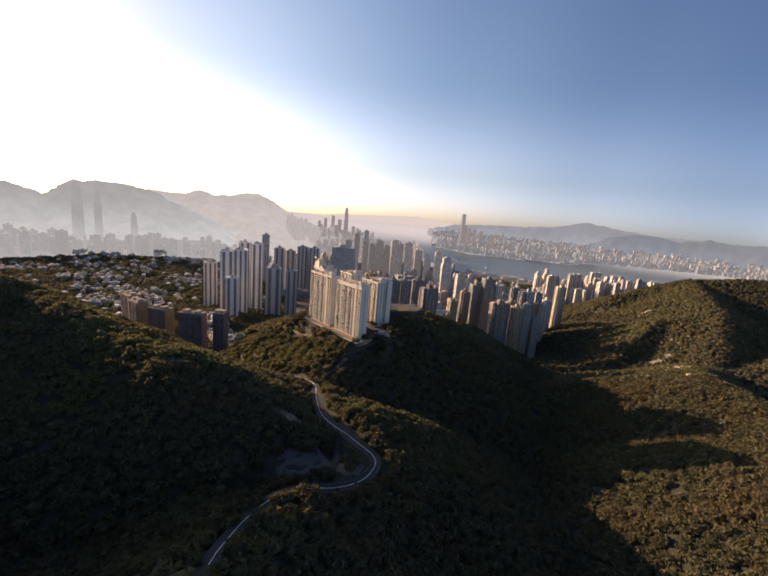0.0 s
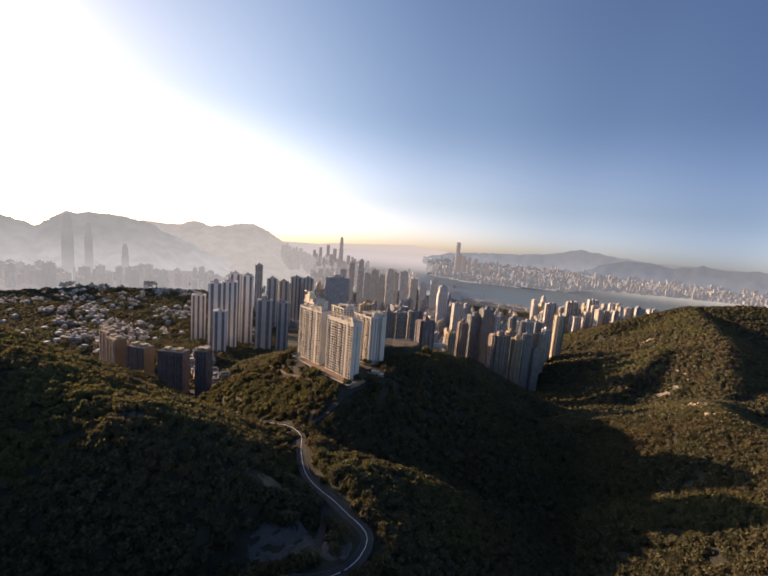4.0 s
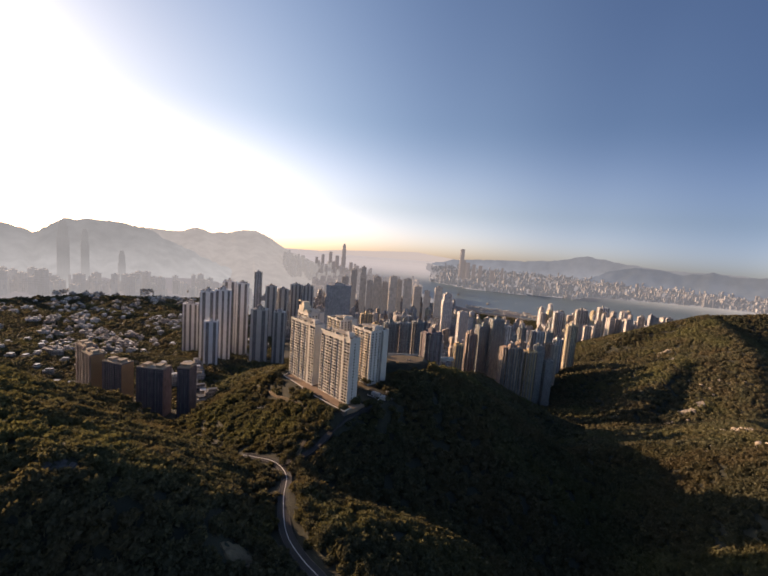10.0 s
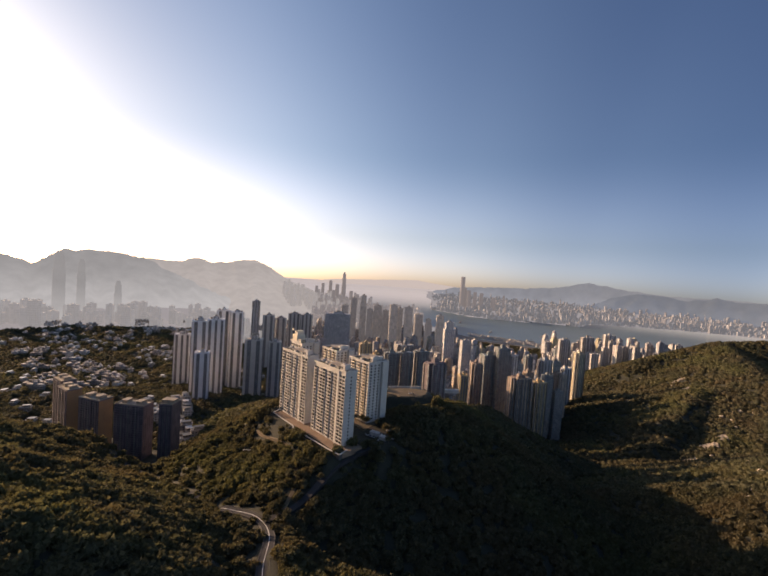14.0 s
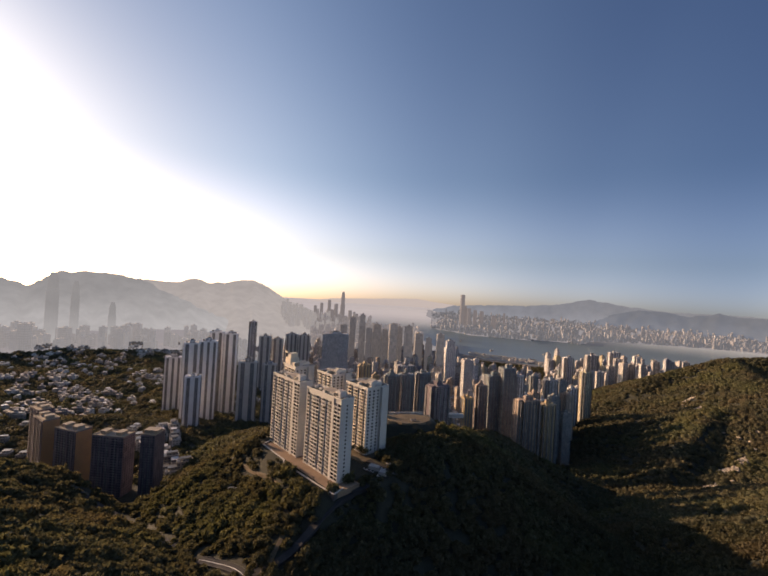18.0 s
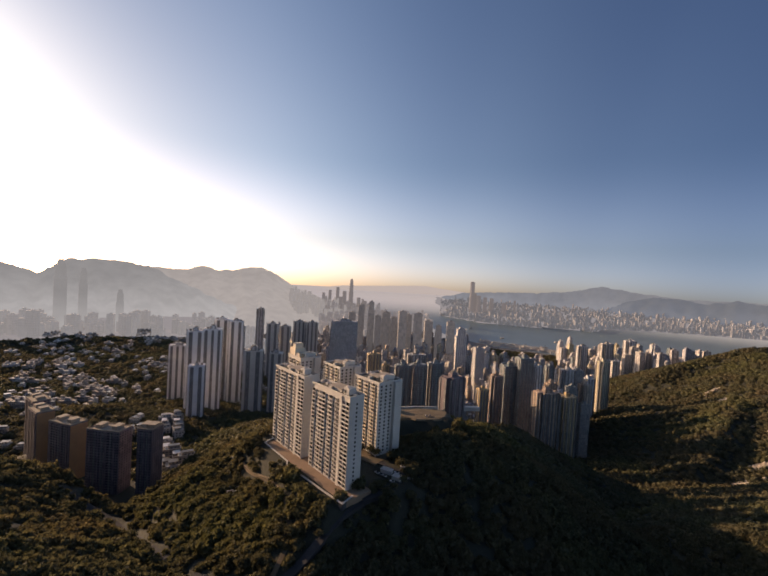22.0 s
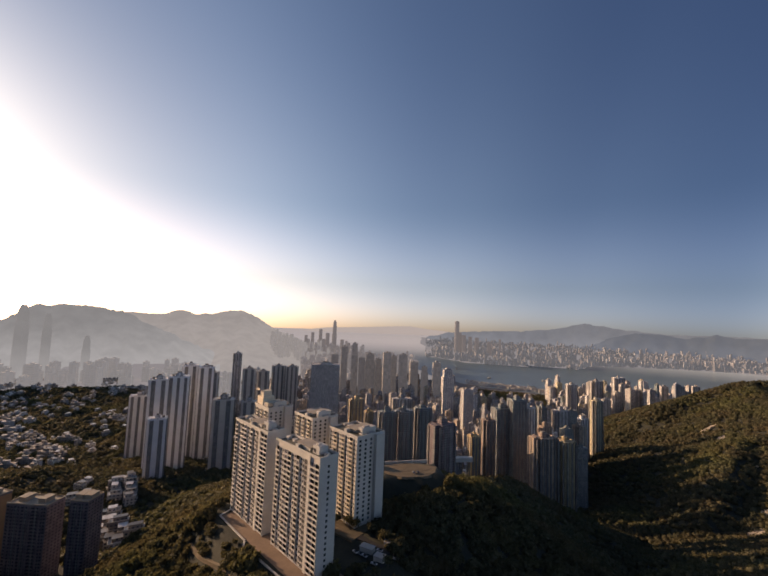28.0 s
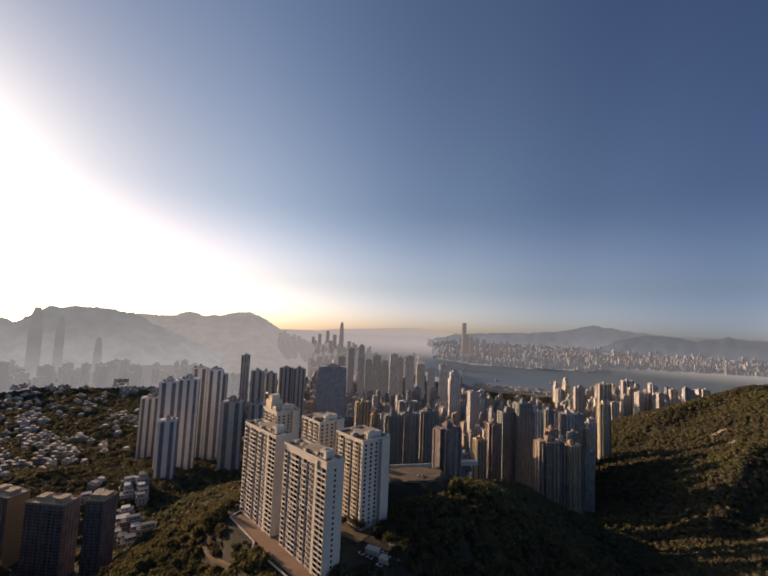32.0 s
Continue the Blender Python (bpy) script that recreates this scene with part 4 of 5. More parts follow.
def white_block(corner, top, base, length, depth, turn, label, columns, side_windows, rail_mat=None):
    """A white balcony block. corner: its near corner; the long face runs from there along -x, the end face along y.
    columns, from the near corner on: B balcony, D deep balcony with a dark box for its shade, W two small windows, P
    plain wall."""
    t = thing("apartment_block", pose(corner[0], corner[1], base, 0, 0, turn), label, "apartment block", "white balcony blocks")
    foot, h = 6.0, top - base
    storeys = int((h - 1.4) / STOREY)
    share = {"P": 0.55, "D": 0.9}
    bay = length / sum(share.get(kind, 1.0) for kind in columns)
    bw = bay * 0.5
    middles, reach = [], 0.0
    for kind in columns:
        middles.append(-reach - bay * share.get(kind, 1.0) / 2)
        reach += bay * share.get(kind, 1.0)
    rim = 1.5
    part("wall", boxes([(-length, 0.6, -foot, 0, depth, h)]), pale_wall, t)
    for x, w, y in ((-length, 0.5, 0.0), (-0.5, 0.5, 0.0)):
        part("pier", boxes([(x, y, -foot, x + w, 0.598, h)]), pale_wall, t)
    for x, kind in zip(middles, columns):
        if kind == "P":
            part("pier", boxes([(x - bw * 0.55, -0.3, -foot, x + bw * 0.55, 0.598, h)]), pale_wall, t)
    part("roof_deck", boxes([(-length + 0.4, 1, h, -0.4, depth - 0.4, h + 0.15)]), old_roof, t)
    part("roof_parapet", boxes([(-length, -0.3, h, 0.3, 0.3, h + rim), (-length, depth - 0.3, h, 0.3, depth + 0.3, h + rim), (-length - 0.3, -0.3, h, -length + 0.3, depth + 0.3, h + rim), (-0.3, 0.3, h, 0.3, depth - 0.3, h + rim)]), pale_wall, t)
    a, b = -length * 0.62, -length * 0.30
    part("penthouse", boxes([(a + 1.2, depth * 0.3, h, b - 1.0, depth * 0.85, h + 2.8), (a + 2.0, depth * 0.1, h, a + 5.0, depth * 0.3, h + 2.4)]), pale_wall, t)
    part("roof_slab", boxes([(a, depth * 0.2, h + 2.8, b + 1.5, depth * 0.95, h + 3.15)]), roof_tan, t)
    lift = part("lift_house", boxes([(b + 1.6, depth * 0.3, h, b + length * 0.13 + 1.6, depth * 0.8, h + 5.0)]), pale_wall, t)
    part("opening", boxes([(b + 2.6, depth * 0.3 - 0.06, h + 0.8, b + length * 0.1, depth * 0.3 + 0.3, h + 3.2)]), dark_opening, lift)
    part("vent", boxes([(b + 3.0, depth * 0.4, h + 5.0, b + 5.2, depth * 0.6, h + 6.0)]), concrete, lift)
    for k in (0.06, 0.78, 0.93):
        part("water_tank", boxes([(-length * k - 1.4, depth * 0.45, h, -length * k + 1.4, depth * 0.65, h + 2.0)]), concrete, t)
    slab = shared("balcony", [(-bw, -0.9, -0.18, bw, 0.0, 0.0)], concrete)
    parapet = shared("balustrade", [(-bw, -0.9, 0.0, bw, -0.76, 0.92), (-bw, -0.76, 0.0, -bw + 0.14, 0.0, 0.92), (bw - 0.14, -0.76, 0.0, bw, 0.0, 2.9)], rail_mat or pale_wall)
    opening = shared("window", [(-bw * 0.94, -0.05, 0.1, 0.35, 0.4, STOREY - 0.4), (0.55, -0.05, 0.1, bw * 0.9, 0.4, STOREY - 0.45)], room_glass)
    small = shared("window", [(-bay * 0.38, -0.06, 0.8, -bay * 0.1, 0.5, 2.3), (bay * 0.1, -0.06, 0.8, bay * 0.38, 0.5, 2.3)], room_glass)
    # dark box set before the wall, in place of a recess's shade
    deep = shared("service_recess", [(-bw * 0.85, -0.1, 0.1, bw * 0.85, 0.62, STOREY - 0.4)], dark_opening)
    cooler = shared("air_conditioner", [(-0.45, -0.5, 0.15, 0.45, 0.0, 0.75)], concrete)
    side = shared("window", [(-0.5, -0.75, 0.75, 0.06, 0.75, 2.25)], room_glass)
    wide = shared("window", [(-0.5, -0.95, 0.6, 0.06, 0.95, 2.35)], room_glass)

    def piece(name, data, x, y, z):
        o = new(name, data)
        o.parent = t
        o.location = (x, y, z)
        return o

    rng = random.Random(int(length * 10 + corner[0]))
    for s in range(storeys):
        z = 1.2 + s * STOREY
        for x, kind in zip(middles, columns):
            if kind == "B":
                rail = new("balustrade", parapet)
                rail.parent = piece("balcony", slab, x, 0.6, z)
                piece("window", opening, x, 0.6, z)
            elif kind == "D":
                piece("service_recess", deep, x, 0.5, z)
                piece("balcony", slab, x, 0.45, z)
            elif kind == "W":
                piece("window", small, x, 0.6, z)
                if rng.random() < 0.3:
                    piece("air_conditioner", cooler, x + rng.choice((-0.24, 0.24)) * bay, 0.6, z)
        for k in range(side_windows):
            piece("window", wide if side_windows > 3 and k < 3 else side, 0.0, depth * (k + 0.6) / (side_windows + 0.2), z)
    if side_windows > 3:
        part("corner_bay", boxes([(-1.0, depth * 0.62, 0, 3.0, depth * 0.92, h + 0.6)]), pale_wall, t)
    return t


LONG = "tall white apartment block with rows of balconies"
SHORT = "square white block, one sunlit cream face and one shaded face"
white_block((-8.7, 465.0), 372.5, 305.1, 49.0, 13.5, -47, LONG, "BBPDWBWBBWB", 1)
white_block((-50.7, 510.0), 373.5, 305.1, 49.0, 13.5, -47, LONG, "BBPDWBWBBWB", 0)
white_block((12.0, 521.0), 368.5, 306.5, 35.0, 27.0, -50, SHORT, "WBWBWBW", 5, rail_mat=sunlit_cream)
white_block((-27.0, 568.0), 368.7, 304.0, 30.0, 26.0, -50, SHORT, "WBWBWBW", 5, rail_mat=sunlit_cream)
rear = white_block((-75.0, 612.0), 366.0, 290.0, 30.0, 26.0, -50, SHORT, "WBWBWBW", 5, rail_mat=sunlit_cream)
for name, box in (("upper_wing", (-29.5, 2.0, 76.0, -17.0, 14.0, 84.5)), ("upper_wing", (-25.0, 3.0, 84.5, -18.5, 12.0, 90.0)), ("upper_wing", (-17.0, 3.0, 76.0, -9.0, 16.0, 80.0)), ("roof_screen", (-30.0, 1.0, 90.0, -24.0, 1.3, 92.0))):
    part(name, boxes([box]), sunlit_cream, rear)

# ---- brown blocks on the valley's rim ----


def brown_block(x, y, top, w, d, turn, lit_end):
    base = land(x, y) - 14
    h = top - base
    t = thing("apartment_block", pose(x, y, base, 0, 0, turn), "dark purplish-brown block with an orange tiled end wall" if lit_end else "dark purplish-brown block with a flat cluttered roof", "apartment block", "brown blocks")
    n = max(3, int(w / 9))
    part("wall", boxes([(-w / 2, -d / 2, 0, w / 2, d / 2, h)]), brown_tile, t)
    for i in range(n):
        part("bay", boxes([(-1.6, -0.6, 0, 1.6, -0.003, h - 1.5)]), brown_tile, t, m=pose(-w / 2 + w * (i + 0.5) / n, -d / 2, 0))
    part("end_wall", boxes([(w / 2, -d / 2 + 0.4, 0, w / 2 + 0.5, d / 2 - 0.4, h - 1)]), ochre_tile if lit_end else brown_tile, t)
    part("roof_deck", boxes([(-w / 2 + 0.5, -d / 2 + 0.5, h, w / 2 - 0.5, d / 2 - 0.5, h + 0.12)]), roof_tan, t)
    part("roof_parapet", boxes([(-w / 2, -d / 2, h, w / 2, -d / 2 + 0.4, h + 1.1), (-w / 2, d / 2 - 0.4, h, w / 2, d / 2, h + 1.1), (-w / 2, -d / 2 + 0.4, h, -w / 2 + 0.4, d / 2 - 0.4, h + 1.1), (w / 2 - 0.4, -d / 2 + 0.4, h, w / 2, d / 2 - 0.4, h + 1.1)]), roof_tan, t)
    for i in range(2):
        cx = -w / 4 + i * w / 2
        part("lift_house", boxes([(cx - 3.5, -d / 4, h, cx + 3.5, d / 4, h + 4.0), (cx - 4.0, -d / 4 - 0.5, h + 4.0, cx + 4.0, d / 4 + 0.5, h + 4.3)]), roof_tan, t)
    strip = boxes([(-0.7, -0.5, 2, 0.7, 0.5, h - 3)])
    for i in range(n - 1):
        part("window_strip", strip, stripe_glass, t, m=pose(-w / 2 + w * (i + 1) / n, -d / 2, 0))


for x, y, top, w, d, turn, lit in [(-436, 698, 275, 32, 18, -34, False), (-405, 668, 273, 32, 18, -34, True), (-352, 644, 270, 36, 20, -18, True), (-289, 624, 273, 39, 20, -6, False), (-244, 626, 276, 17, 20, -4, False)]:
    brown_block(x, y, top, w, d, turn, lit)

# ---- low houses of the valley ----


def house(seed):
    rng = random.Random(seed)
    w, d, h = rng.uniform(9, 20), rng.uniform(8, 13), rng.choice((5.0, 6.6, 9.8, 9.8, 13.0))
    t = thing("low_house", Matrix(), rng.choice(("white low house with terraces and a flat roof", "cream stepped low house among trees", "pale flat-roofed villa on the slope")), "house", "low houses in the valley")
    part("wall", boxes([(-w / 2, -d / 2, -5, w / 2, d / 2, h)]), villa_skin, t)
    part("upper_storey", boxes([(-w * 0.3, -d * 0.2, h, w * 0.4, d * 0.45, h + 3.1)]), villa_skin, t)
    part("roof_deck", boxes([(-w / 2 + 0.3, -d / 2 + 0.3, h, -w * 0.3, d / 2 - 0.3, h + 0.12), (w * 0.4, -d / 2 + 0.3, h, w / 2 - 0.3, d / 2 - 0.3, h + 0.12)]), bright_roof, t)
    part("terrace_wall", boxes([(-w / 2, -d / 2, h, w / 2, -d / 2 + 0.25, h + 1.0), (-w / 2, -d / 2 + 0.25, h, -w / 2 + 0.25, d / 2, h + 1.0), (w / 2 - 0.25, -d / 2 + 0.25, h, w / 2, d / 2, h + 1.0)]), pale_wall, t)
    part("roof_slab", boxes([(-w * 0.32, -d * 0.23, h + 3.1, w * 0.42, d * 0.47, h + 3.4)]), bright_roof, t)
    part("balcony", boxes([(-w * 0.35, -d / 2 - 1.4, 3.0, w * 0.35, -d / 2, 3.2), (-w * 0.35, -d / 2 - 1.4, 3.2, w * 0.35, -d / 2 - 1.25, 4.2)]), pale_wall, t)
    return t


rng = random.Random(21)
models = [house(40 + i) for i in range(6)]
spots = []
while len(spots) < 175:
    bearing, r = rng.uniform(-50, -17.5), 620 + 1250 * rng.random() ** 0.9
    x, y = at_bearing(bearing, r)
    if any(math.hypot(x - a, y - b) < 19 for a, b in spots + placed) or y < 740 or land(x, y) > 238:
        continue
    if noise.noise(Vector((x * 0.006, y * 0.006, 9))) < 0.0:
        continue
    if any(math.hypot(x - a, y - b) < 42 for a, b in ((-362, 972), (-335, 990), (-340, 650), (-279, 628), (-410, 676))):
        continue
    spots.append((x, y))
for i, (x, y) in enumerate(spots):
    m = pose(x, y, land(x, y) + 0.2, 0, 0, rng.choice((0, 15, -20, 90, 60, -35)) + rng.uniform(-8, 8))
    if i < 6:
        models[i].matrix_basis = m
    else:
        copy_thing(models[i % 6], m)
# the stepped white houses between the brown blocks and the slab towers
TERRACED = [(-252, 694, 3), (-264, 702, 5), (-276, 712, 6), (-290, 722, 7), (-268, 722, 10), (-282, 734, 11), (-300, 740, 8), (-256, 712, 9), (-312, 756, 8), (-296, 758, 12), (-240, 704, 2), (-330, 850, 14), (-323, 838, 12), (-316, 826, 10), (-309, 814, 8), (-302, 802, 6), (-346, 842, 8), (-338, 828, 6), (-331, 815, 4), (-366, 812, 7), (-380, 800, 7), (-352, 790, 6), (-336, 778, 6)]
for i, (x, y, up) in enumerate(TERRACED):
    copy_thing(models[(i * 5) % 6], pose(x, y, land(x, y) + up, 0, 0, 28 + 90 * (i % 2)) @ Matrix.Scale(1.25, 4))
    spots.append((x, y))


def villa_spot(rng):
    bearing, r = rng.uniform(-54, -15), rng.uniform(1000, 2330)
    x, y = at_bearing(bearing, r)
    if noise.noise(Vector((x * 0.004, y * 0.005, 2))) < 0.06:
        return None
    return bearing, r, rng.uniform(5, 14), rng.uniform(10, 30), rng.uniform(8, 14), land(x, y)


far_town("valley_houses", villa_skin, 420, villa_spot, "scattered pale low houses farther up the valley", 12)

# ---- roads, walls and terraces ----


def ribbon(nodes, width, lift, side=0.0, every=5.0, height=land):
    """A strip along smooth nodes, laid on the ground; side: shift to its right."""
    pts = []
    for i in range(len(nodes) - 1):
        p0, p1, p2, p3 = (Vector(nodes[max(0, min(len(nodes) - 1, i + k))]) for k in (-1, 0, 1, 2))
        n = max(2, int((p2 - p1).length / every))
        for k in range(n):
            t = k / n
            pts.append(0.5 * ((2 * p1) + (p2 - p0) * t + (2 * p0 - 5 * p1 + 4 * p2 - p3) * t * t + (3 * p1 - p0 - 3 * p2 + p3) * t ** 3))
    pts.append(Vector(nodes[-1]))
    hs = [height(p.x, p.y) for p in pts]
    hs = [sum(hs[max(0, i - 3):i + 4]) / len(hs[max(0, i - 3):i + 4]) for i in range(len(hs))]
    vs, fs = [], []
    for i, p in enumerate(pts):
        d = (pts[min(i + 1, len(pts) - 1)] - pts[max(i - 1, 0)]).normalized()
        q = Vector((d.y, -d.x))
        for s in (-1, 1):
            e = p + q * (side + s * width / 2)
            vs.append((e.x, e.y, hs[i] + lift))
            vs.append((e.x, e.y, hs[i] + lift - 3.0))
        if i:
            k = 4 * i
            fs += [(k - 4, k, k + 2, k - 2), (k - 4, k - 3, k + 1, k), (k - 2, k + 2, k + 3, k - 1)]
    return vs, [f[::-1] for f in fs]


UPPER_ROAD = [(-279, 536), (-242, 526), (-196, 505), (-150, 466), (-118, 440), (-98, 424)]
HILL_ROAD = [(-98, 424), (-78, 416), (-60, 402), (-48, 378), (-42, 340), (-33, 308), (-20, 287), (-9, 274), (2, 260), (11, 250), (15, 240), (11, 227), (2, 215), (-11, 208), (-28, 205), (-44, 196), (-54, 174), (-58, 152), (-60, 130)]
BRANCH = [(-17, 282), (-13, 262), (-13, 244), (-14, 230), (-6, 219), (3, 216)]
LEFT_ROAD = [(-520, 704), (-492, 690), (-468, 674), (-452, 656), (-450, 640), (-462, 626), (-486, 620)]
FOOTPATH = [(-104, 528), (-92, 514), (-78, 501), (-62, 486), (-52, 470), (-46, 454), (-42, 436), (-46, 412), (-50, 396)]
ACCESS_ROAD = [(-58, 400), (-44, 408), (-29, 422), (-15, 441), (-2, 456), (8, 466)]
SERVICE_ROAD = [(4, 462), (14, 468), (25, 478), (34, 490), (26, 506), (0, 520), (-14, 534)]
road = tagged(part("road", ribbon(HILL_ROAD, 6.8, 0.9), asphalt), "grey winding hill road with a white middle line", "road", kind="structure")
part("road_marking", ribbon(HILL_ROAD, 0.4, 1.02), line_paint, road)
part("kerb", ribbon(HILL_ROAD, 0.35, 1.2, 3.6), rubble, road)
part("kerb", ribbon(HILL_ROAD, 0.35, 1.2, -3.6), rubble, road)
tagged(part("road", ribbon(UPPER_ROAD, 5.2, 0.8), asphalt), "dim grey road along the foot of the brown blocks", "road", kind="structure")
tagged(part("road", ribbon(BRANCH, 4.5, 0.8), asphalt), "narrow grey side road by the quarry", "road", kind="structure")
tagged(part("road", ribbon(LEFT_ROAD, 6.0, 1.0), concrete), "pale bend of road below the ridge", "road", kind="structure")
tagged(part("path", ribbon(FOOTPATH, 3.2, 0.8), bare_earth), "earthen track through the trees", "path", kind="structure")
access = tagged(part("road", ribbon(ACCESS_ROAD, 6.0, 0.75), asphalt), "access road climbing to the white blocks", "road", kind="structure")
service = tagged(part("road", ribbon(SERVICE_ROAD, 6.0, 0.6), asphalt), "service road beside the white blocks", "road", kind="structure")


def wall_along(nodes, top, thick, mat, label, drop=7.0):
    """A retaining wall along nodes x, y with a coping."""
    w = tagged(new("retaining_wall"), label, "wall")
    for (x0, y0), (x1, y1) in zip(nodes, nodes[1:]):
        l = math.hypot(x1 - x0, y1 - y0)
        m = pose(x0, y0, top, 0, 0, math.degrees(math.atan2(y1 - y0, x1 - x0)))
        part("wall_panel", boxes([(0, -thick / 2, -drop, l, thick / 2, 0)]), mat, w, m=m)
        part("coping", boxes([(-0.2, -thick / 2 - 0.3, 0, l + 0.2, thick / 2 + 0.3, 0.4)]), pale_wall, w, m=m)
    return w


TERRACE_EDGE = [(-82, 549), (-88, 536), (-60, 504), (-59, 498), (-39, 478), (-23, 462), (-9, 449), (-3, 459)]
wall_along(TERRACE_EDGE, 305.4, 0.6, rubble, "dark retaining wall with a pale coping round the terrace", 5.0)
court = tagged(part("sports_court", boxes([(-8.0, -4.5, -7.0, 8.0, 4.5, 0.0)]), court_floor, m=pose(-31, 461, 300.6, 0, 0, -47)), "worn grey-green court below the terrace wall", "court", kind="structure")
for y in (-4.4, 4.4):
    part("kerb", boxes([(-8.0, y - 0.15, 0, 8.0, y + 0.15, 0.5)]), concrete, court)
wall_along([(40, 632), (84, 640)], 312.8, 0.4, concrete, "low wall round the bare field", 3)
wall_along([(128, 758), (166, 762)], 275.0, 7.0, pale_wall, "white concrete deck on the slope", 5)
tagged(part("terrace", boxes([(-46, -13.6, -6, 71, 12, 0.12)]), paving, m=pose(-47, 512, 305.0, 0, 0, -47)), "brown-grey paved terrace under the white blocks", "terrace", kind="structure")
tagged(part("terrace", boxes([(-60, -19, -6, 60, 19, 0.12)]), bare_earth, m=pose(-24, 558, 305.1, 0, 0, -38)), "earth-brown terrace between the blocks", "terrace", kind="structure")
for i in range(4):
    t = thing("concrete_frame", pose(-106 + 5 * (i % 2), 510 - 6 * (i // 2), land(-104, 506) + 0.2, 0, 0, 25), "low pale concrete frame standing among trees", "frame", "concrete frames")
    for x in (-2.2, 2.0):
        part("post", boxes([(x, -0.15, 0, x + 0.3, 0.15, 3.6)]), concrete, t)
    part("beam", boxes([(-2.8, -0.25, 3.6, 2.8, 0.25, 4.0)]), pale_wall, t)
for x, y, w, d, h, turn in [(30, 487, 7, 5, 3.2, -30), (22, 497, 9, 5, 3.0, -30), (36, 502, 5, 4, 2.6, -20)]:
    t = thing("shed", pose(x, y, land(x, y), 0, 0, turn), "small pale service shed on the terrace", "shed", "service sheds")
    part("wall", boxes([(-w / 2, -d / 2, -1, w / 2, d / 2, h)]), pale_wall, t)
    part("roof", boxes([(-w / 2 - 0.3, -d / 2 - 0.3, h, w / 2 + 0.3, d / 2 + 0.3, h + 0.25)]), concrete, t)


def patch(name, cx, cy, rx, ry, mat, label, lift=0.5, rough=1.6):
    """An uneven bare patch lying on the ground."""
    vs, fs, n, m = [(cx, cy, land(cx, cy) + lift)], [], 44, 9
    for j in range(1, m + 1):
        for i in range(n):
            a = 2 * math.pi * i / n
            k = j / m * (1 + 0.3 * noise.noise(Vector((math.cos(a) * 1.7 + cx, math.sin(a) * 1.7 + cy, 2))))
            x, y = cx + rx * k * math.cos(a), cy + ry * k * math.sin(a)
            vs.append((x, y, land(x, y) + (lift if j < m else -0.8) + rough * (noise.noise(Vector((x, y, 0)) * 0.2) + 0.5 * noise.noise(Vector((x, y, 4)) * 0.55))))
    fs += [(0, 1 + i, 1 + (i + 1) % n) for i in range(n)]
    for j in range(m - 1):
        fs += [(1 + j * n + i, 1 + (j + 1) * n + i, 1 + (j + 1) * n + (i + 1) % n, 1 + j * n + (i + 1) % n) for i in range(n)]
    return tagged(part(name, (vs, fs), mat), label, "bare ground", kind="structure")


BARE = [(-34, 236, 20, 20), (-50, 276, 11, 6), (-3, 233, 9, 12), (738, 897, 16, 9), (662, 853, 14, 9), (778, 912, 13, 8), (955, 1262, 20, 8), (930, 1195, 15, 7), (484, 540, 10, 7), (-150, 285, 9, 6), (715, 650, 12, 8)]
patch("field", 62, 614, 30, 19, bare_earth, "bare brown playing field on the hill", 0.4, 0.3)
patch("bare_slope", -34, 236, 21, 21, rubble, "grey rubble of a small quarry beside the road")
patch("bare_slope", -3, 233, 10, 13, rubble, "dark gravel yard inside the road's bend", 0.5, 0.6)
patch("bare_slope", -50, 276, 11, 6, bare_earth, "brown slip of earth above the road")
patch("bare_slope", -150, 285, 9, 6, rubble, "grey slip of rock on the shaded slope")
for cx, cy, rx, ry in BARE[3:9]:
    patch("rock_face", cx, cy, rx, ry, granite, "pale granite outcrop on the sunlit slope", 3.6, 2.6)


def boulder(seed, size):
    rng = random.Random(seed)
    bm = bmesh.new()
    bmesh.ops.create_icosphere(bm, subdivisions=2, radius=1)
    for v in bm.verts:
        v.co *= 1 + 0.45 * noise.noise(v.co * 1.3 + Vector((seed, 0, 0)))
        v.co.x *= size * 1.3
        v.co.y *= size
        v.co.z *= size * 0.75
    return tagged(part("boulder", bm, granite), "weathered pale granite boulder on the slope", "boulder", "boulders")


rng = random.Random(8)
stones = [boulder(i, 2.0 + 0.5 * i) for i in range(5)]
made = 0
for cx, cy, rx, ry in BARE[3:9] + [(725, 870, 40, 24), (950, 1245, 40, 24), (500, 600, 40, 30), (880, 1000, 50, 30), (420, 470, 24, 30), (870, 960, 40, 30)]:
    for k in range(9):
        x, y = cx + rng.uniform(-1.2, 1.2) * rx, cy + rng.uniform(-1.2, 1.2) * ry
        m = pose(x, y, land(x, y) + 1.6, 0, 0, rng.uniform(0, 360))
        if made < 5:
            stones[made].matrix_basis = m
        else:
            copy_thing(stones[made % 5], m)
        made += 1


# ---- parked cars, trees by the road, boats ----
car_paint, tree, p = material("car_paint", 0.3)
info = tree.nodes.new("ShaderNodeObjectInfo")
tree.links.new(ramp(tree, info.outputs["Random"], [(0.0, (0.65, 0.65, 0.64)), (0.5, (0.30, 0.30, 0.32)), (1.0, (0.05, 0.05, 0.06))]), p.inputs["Base Color"])
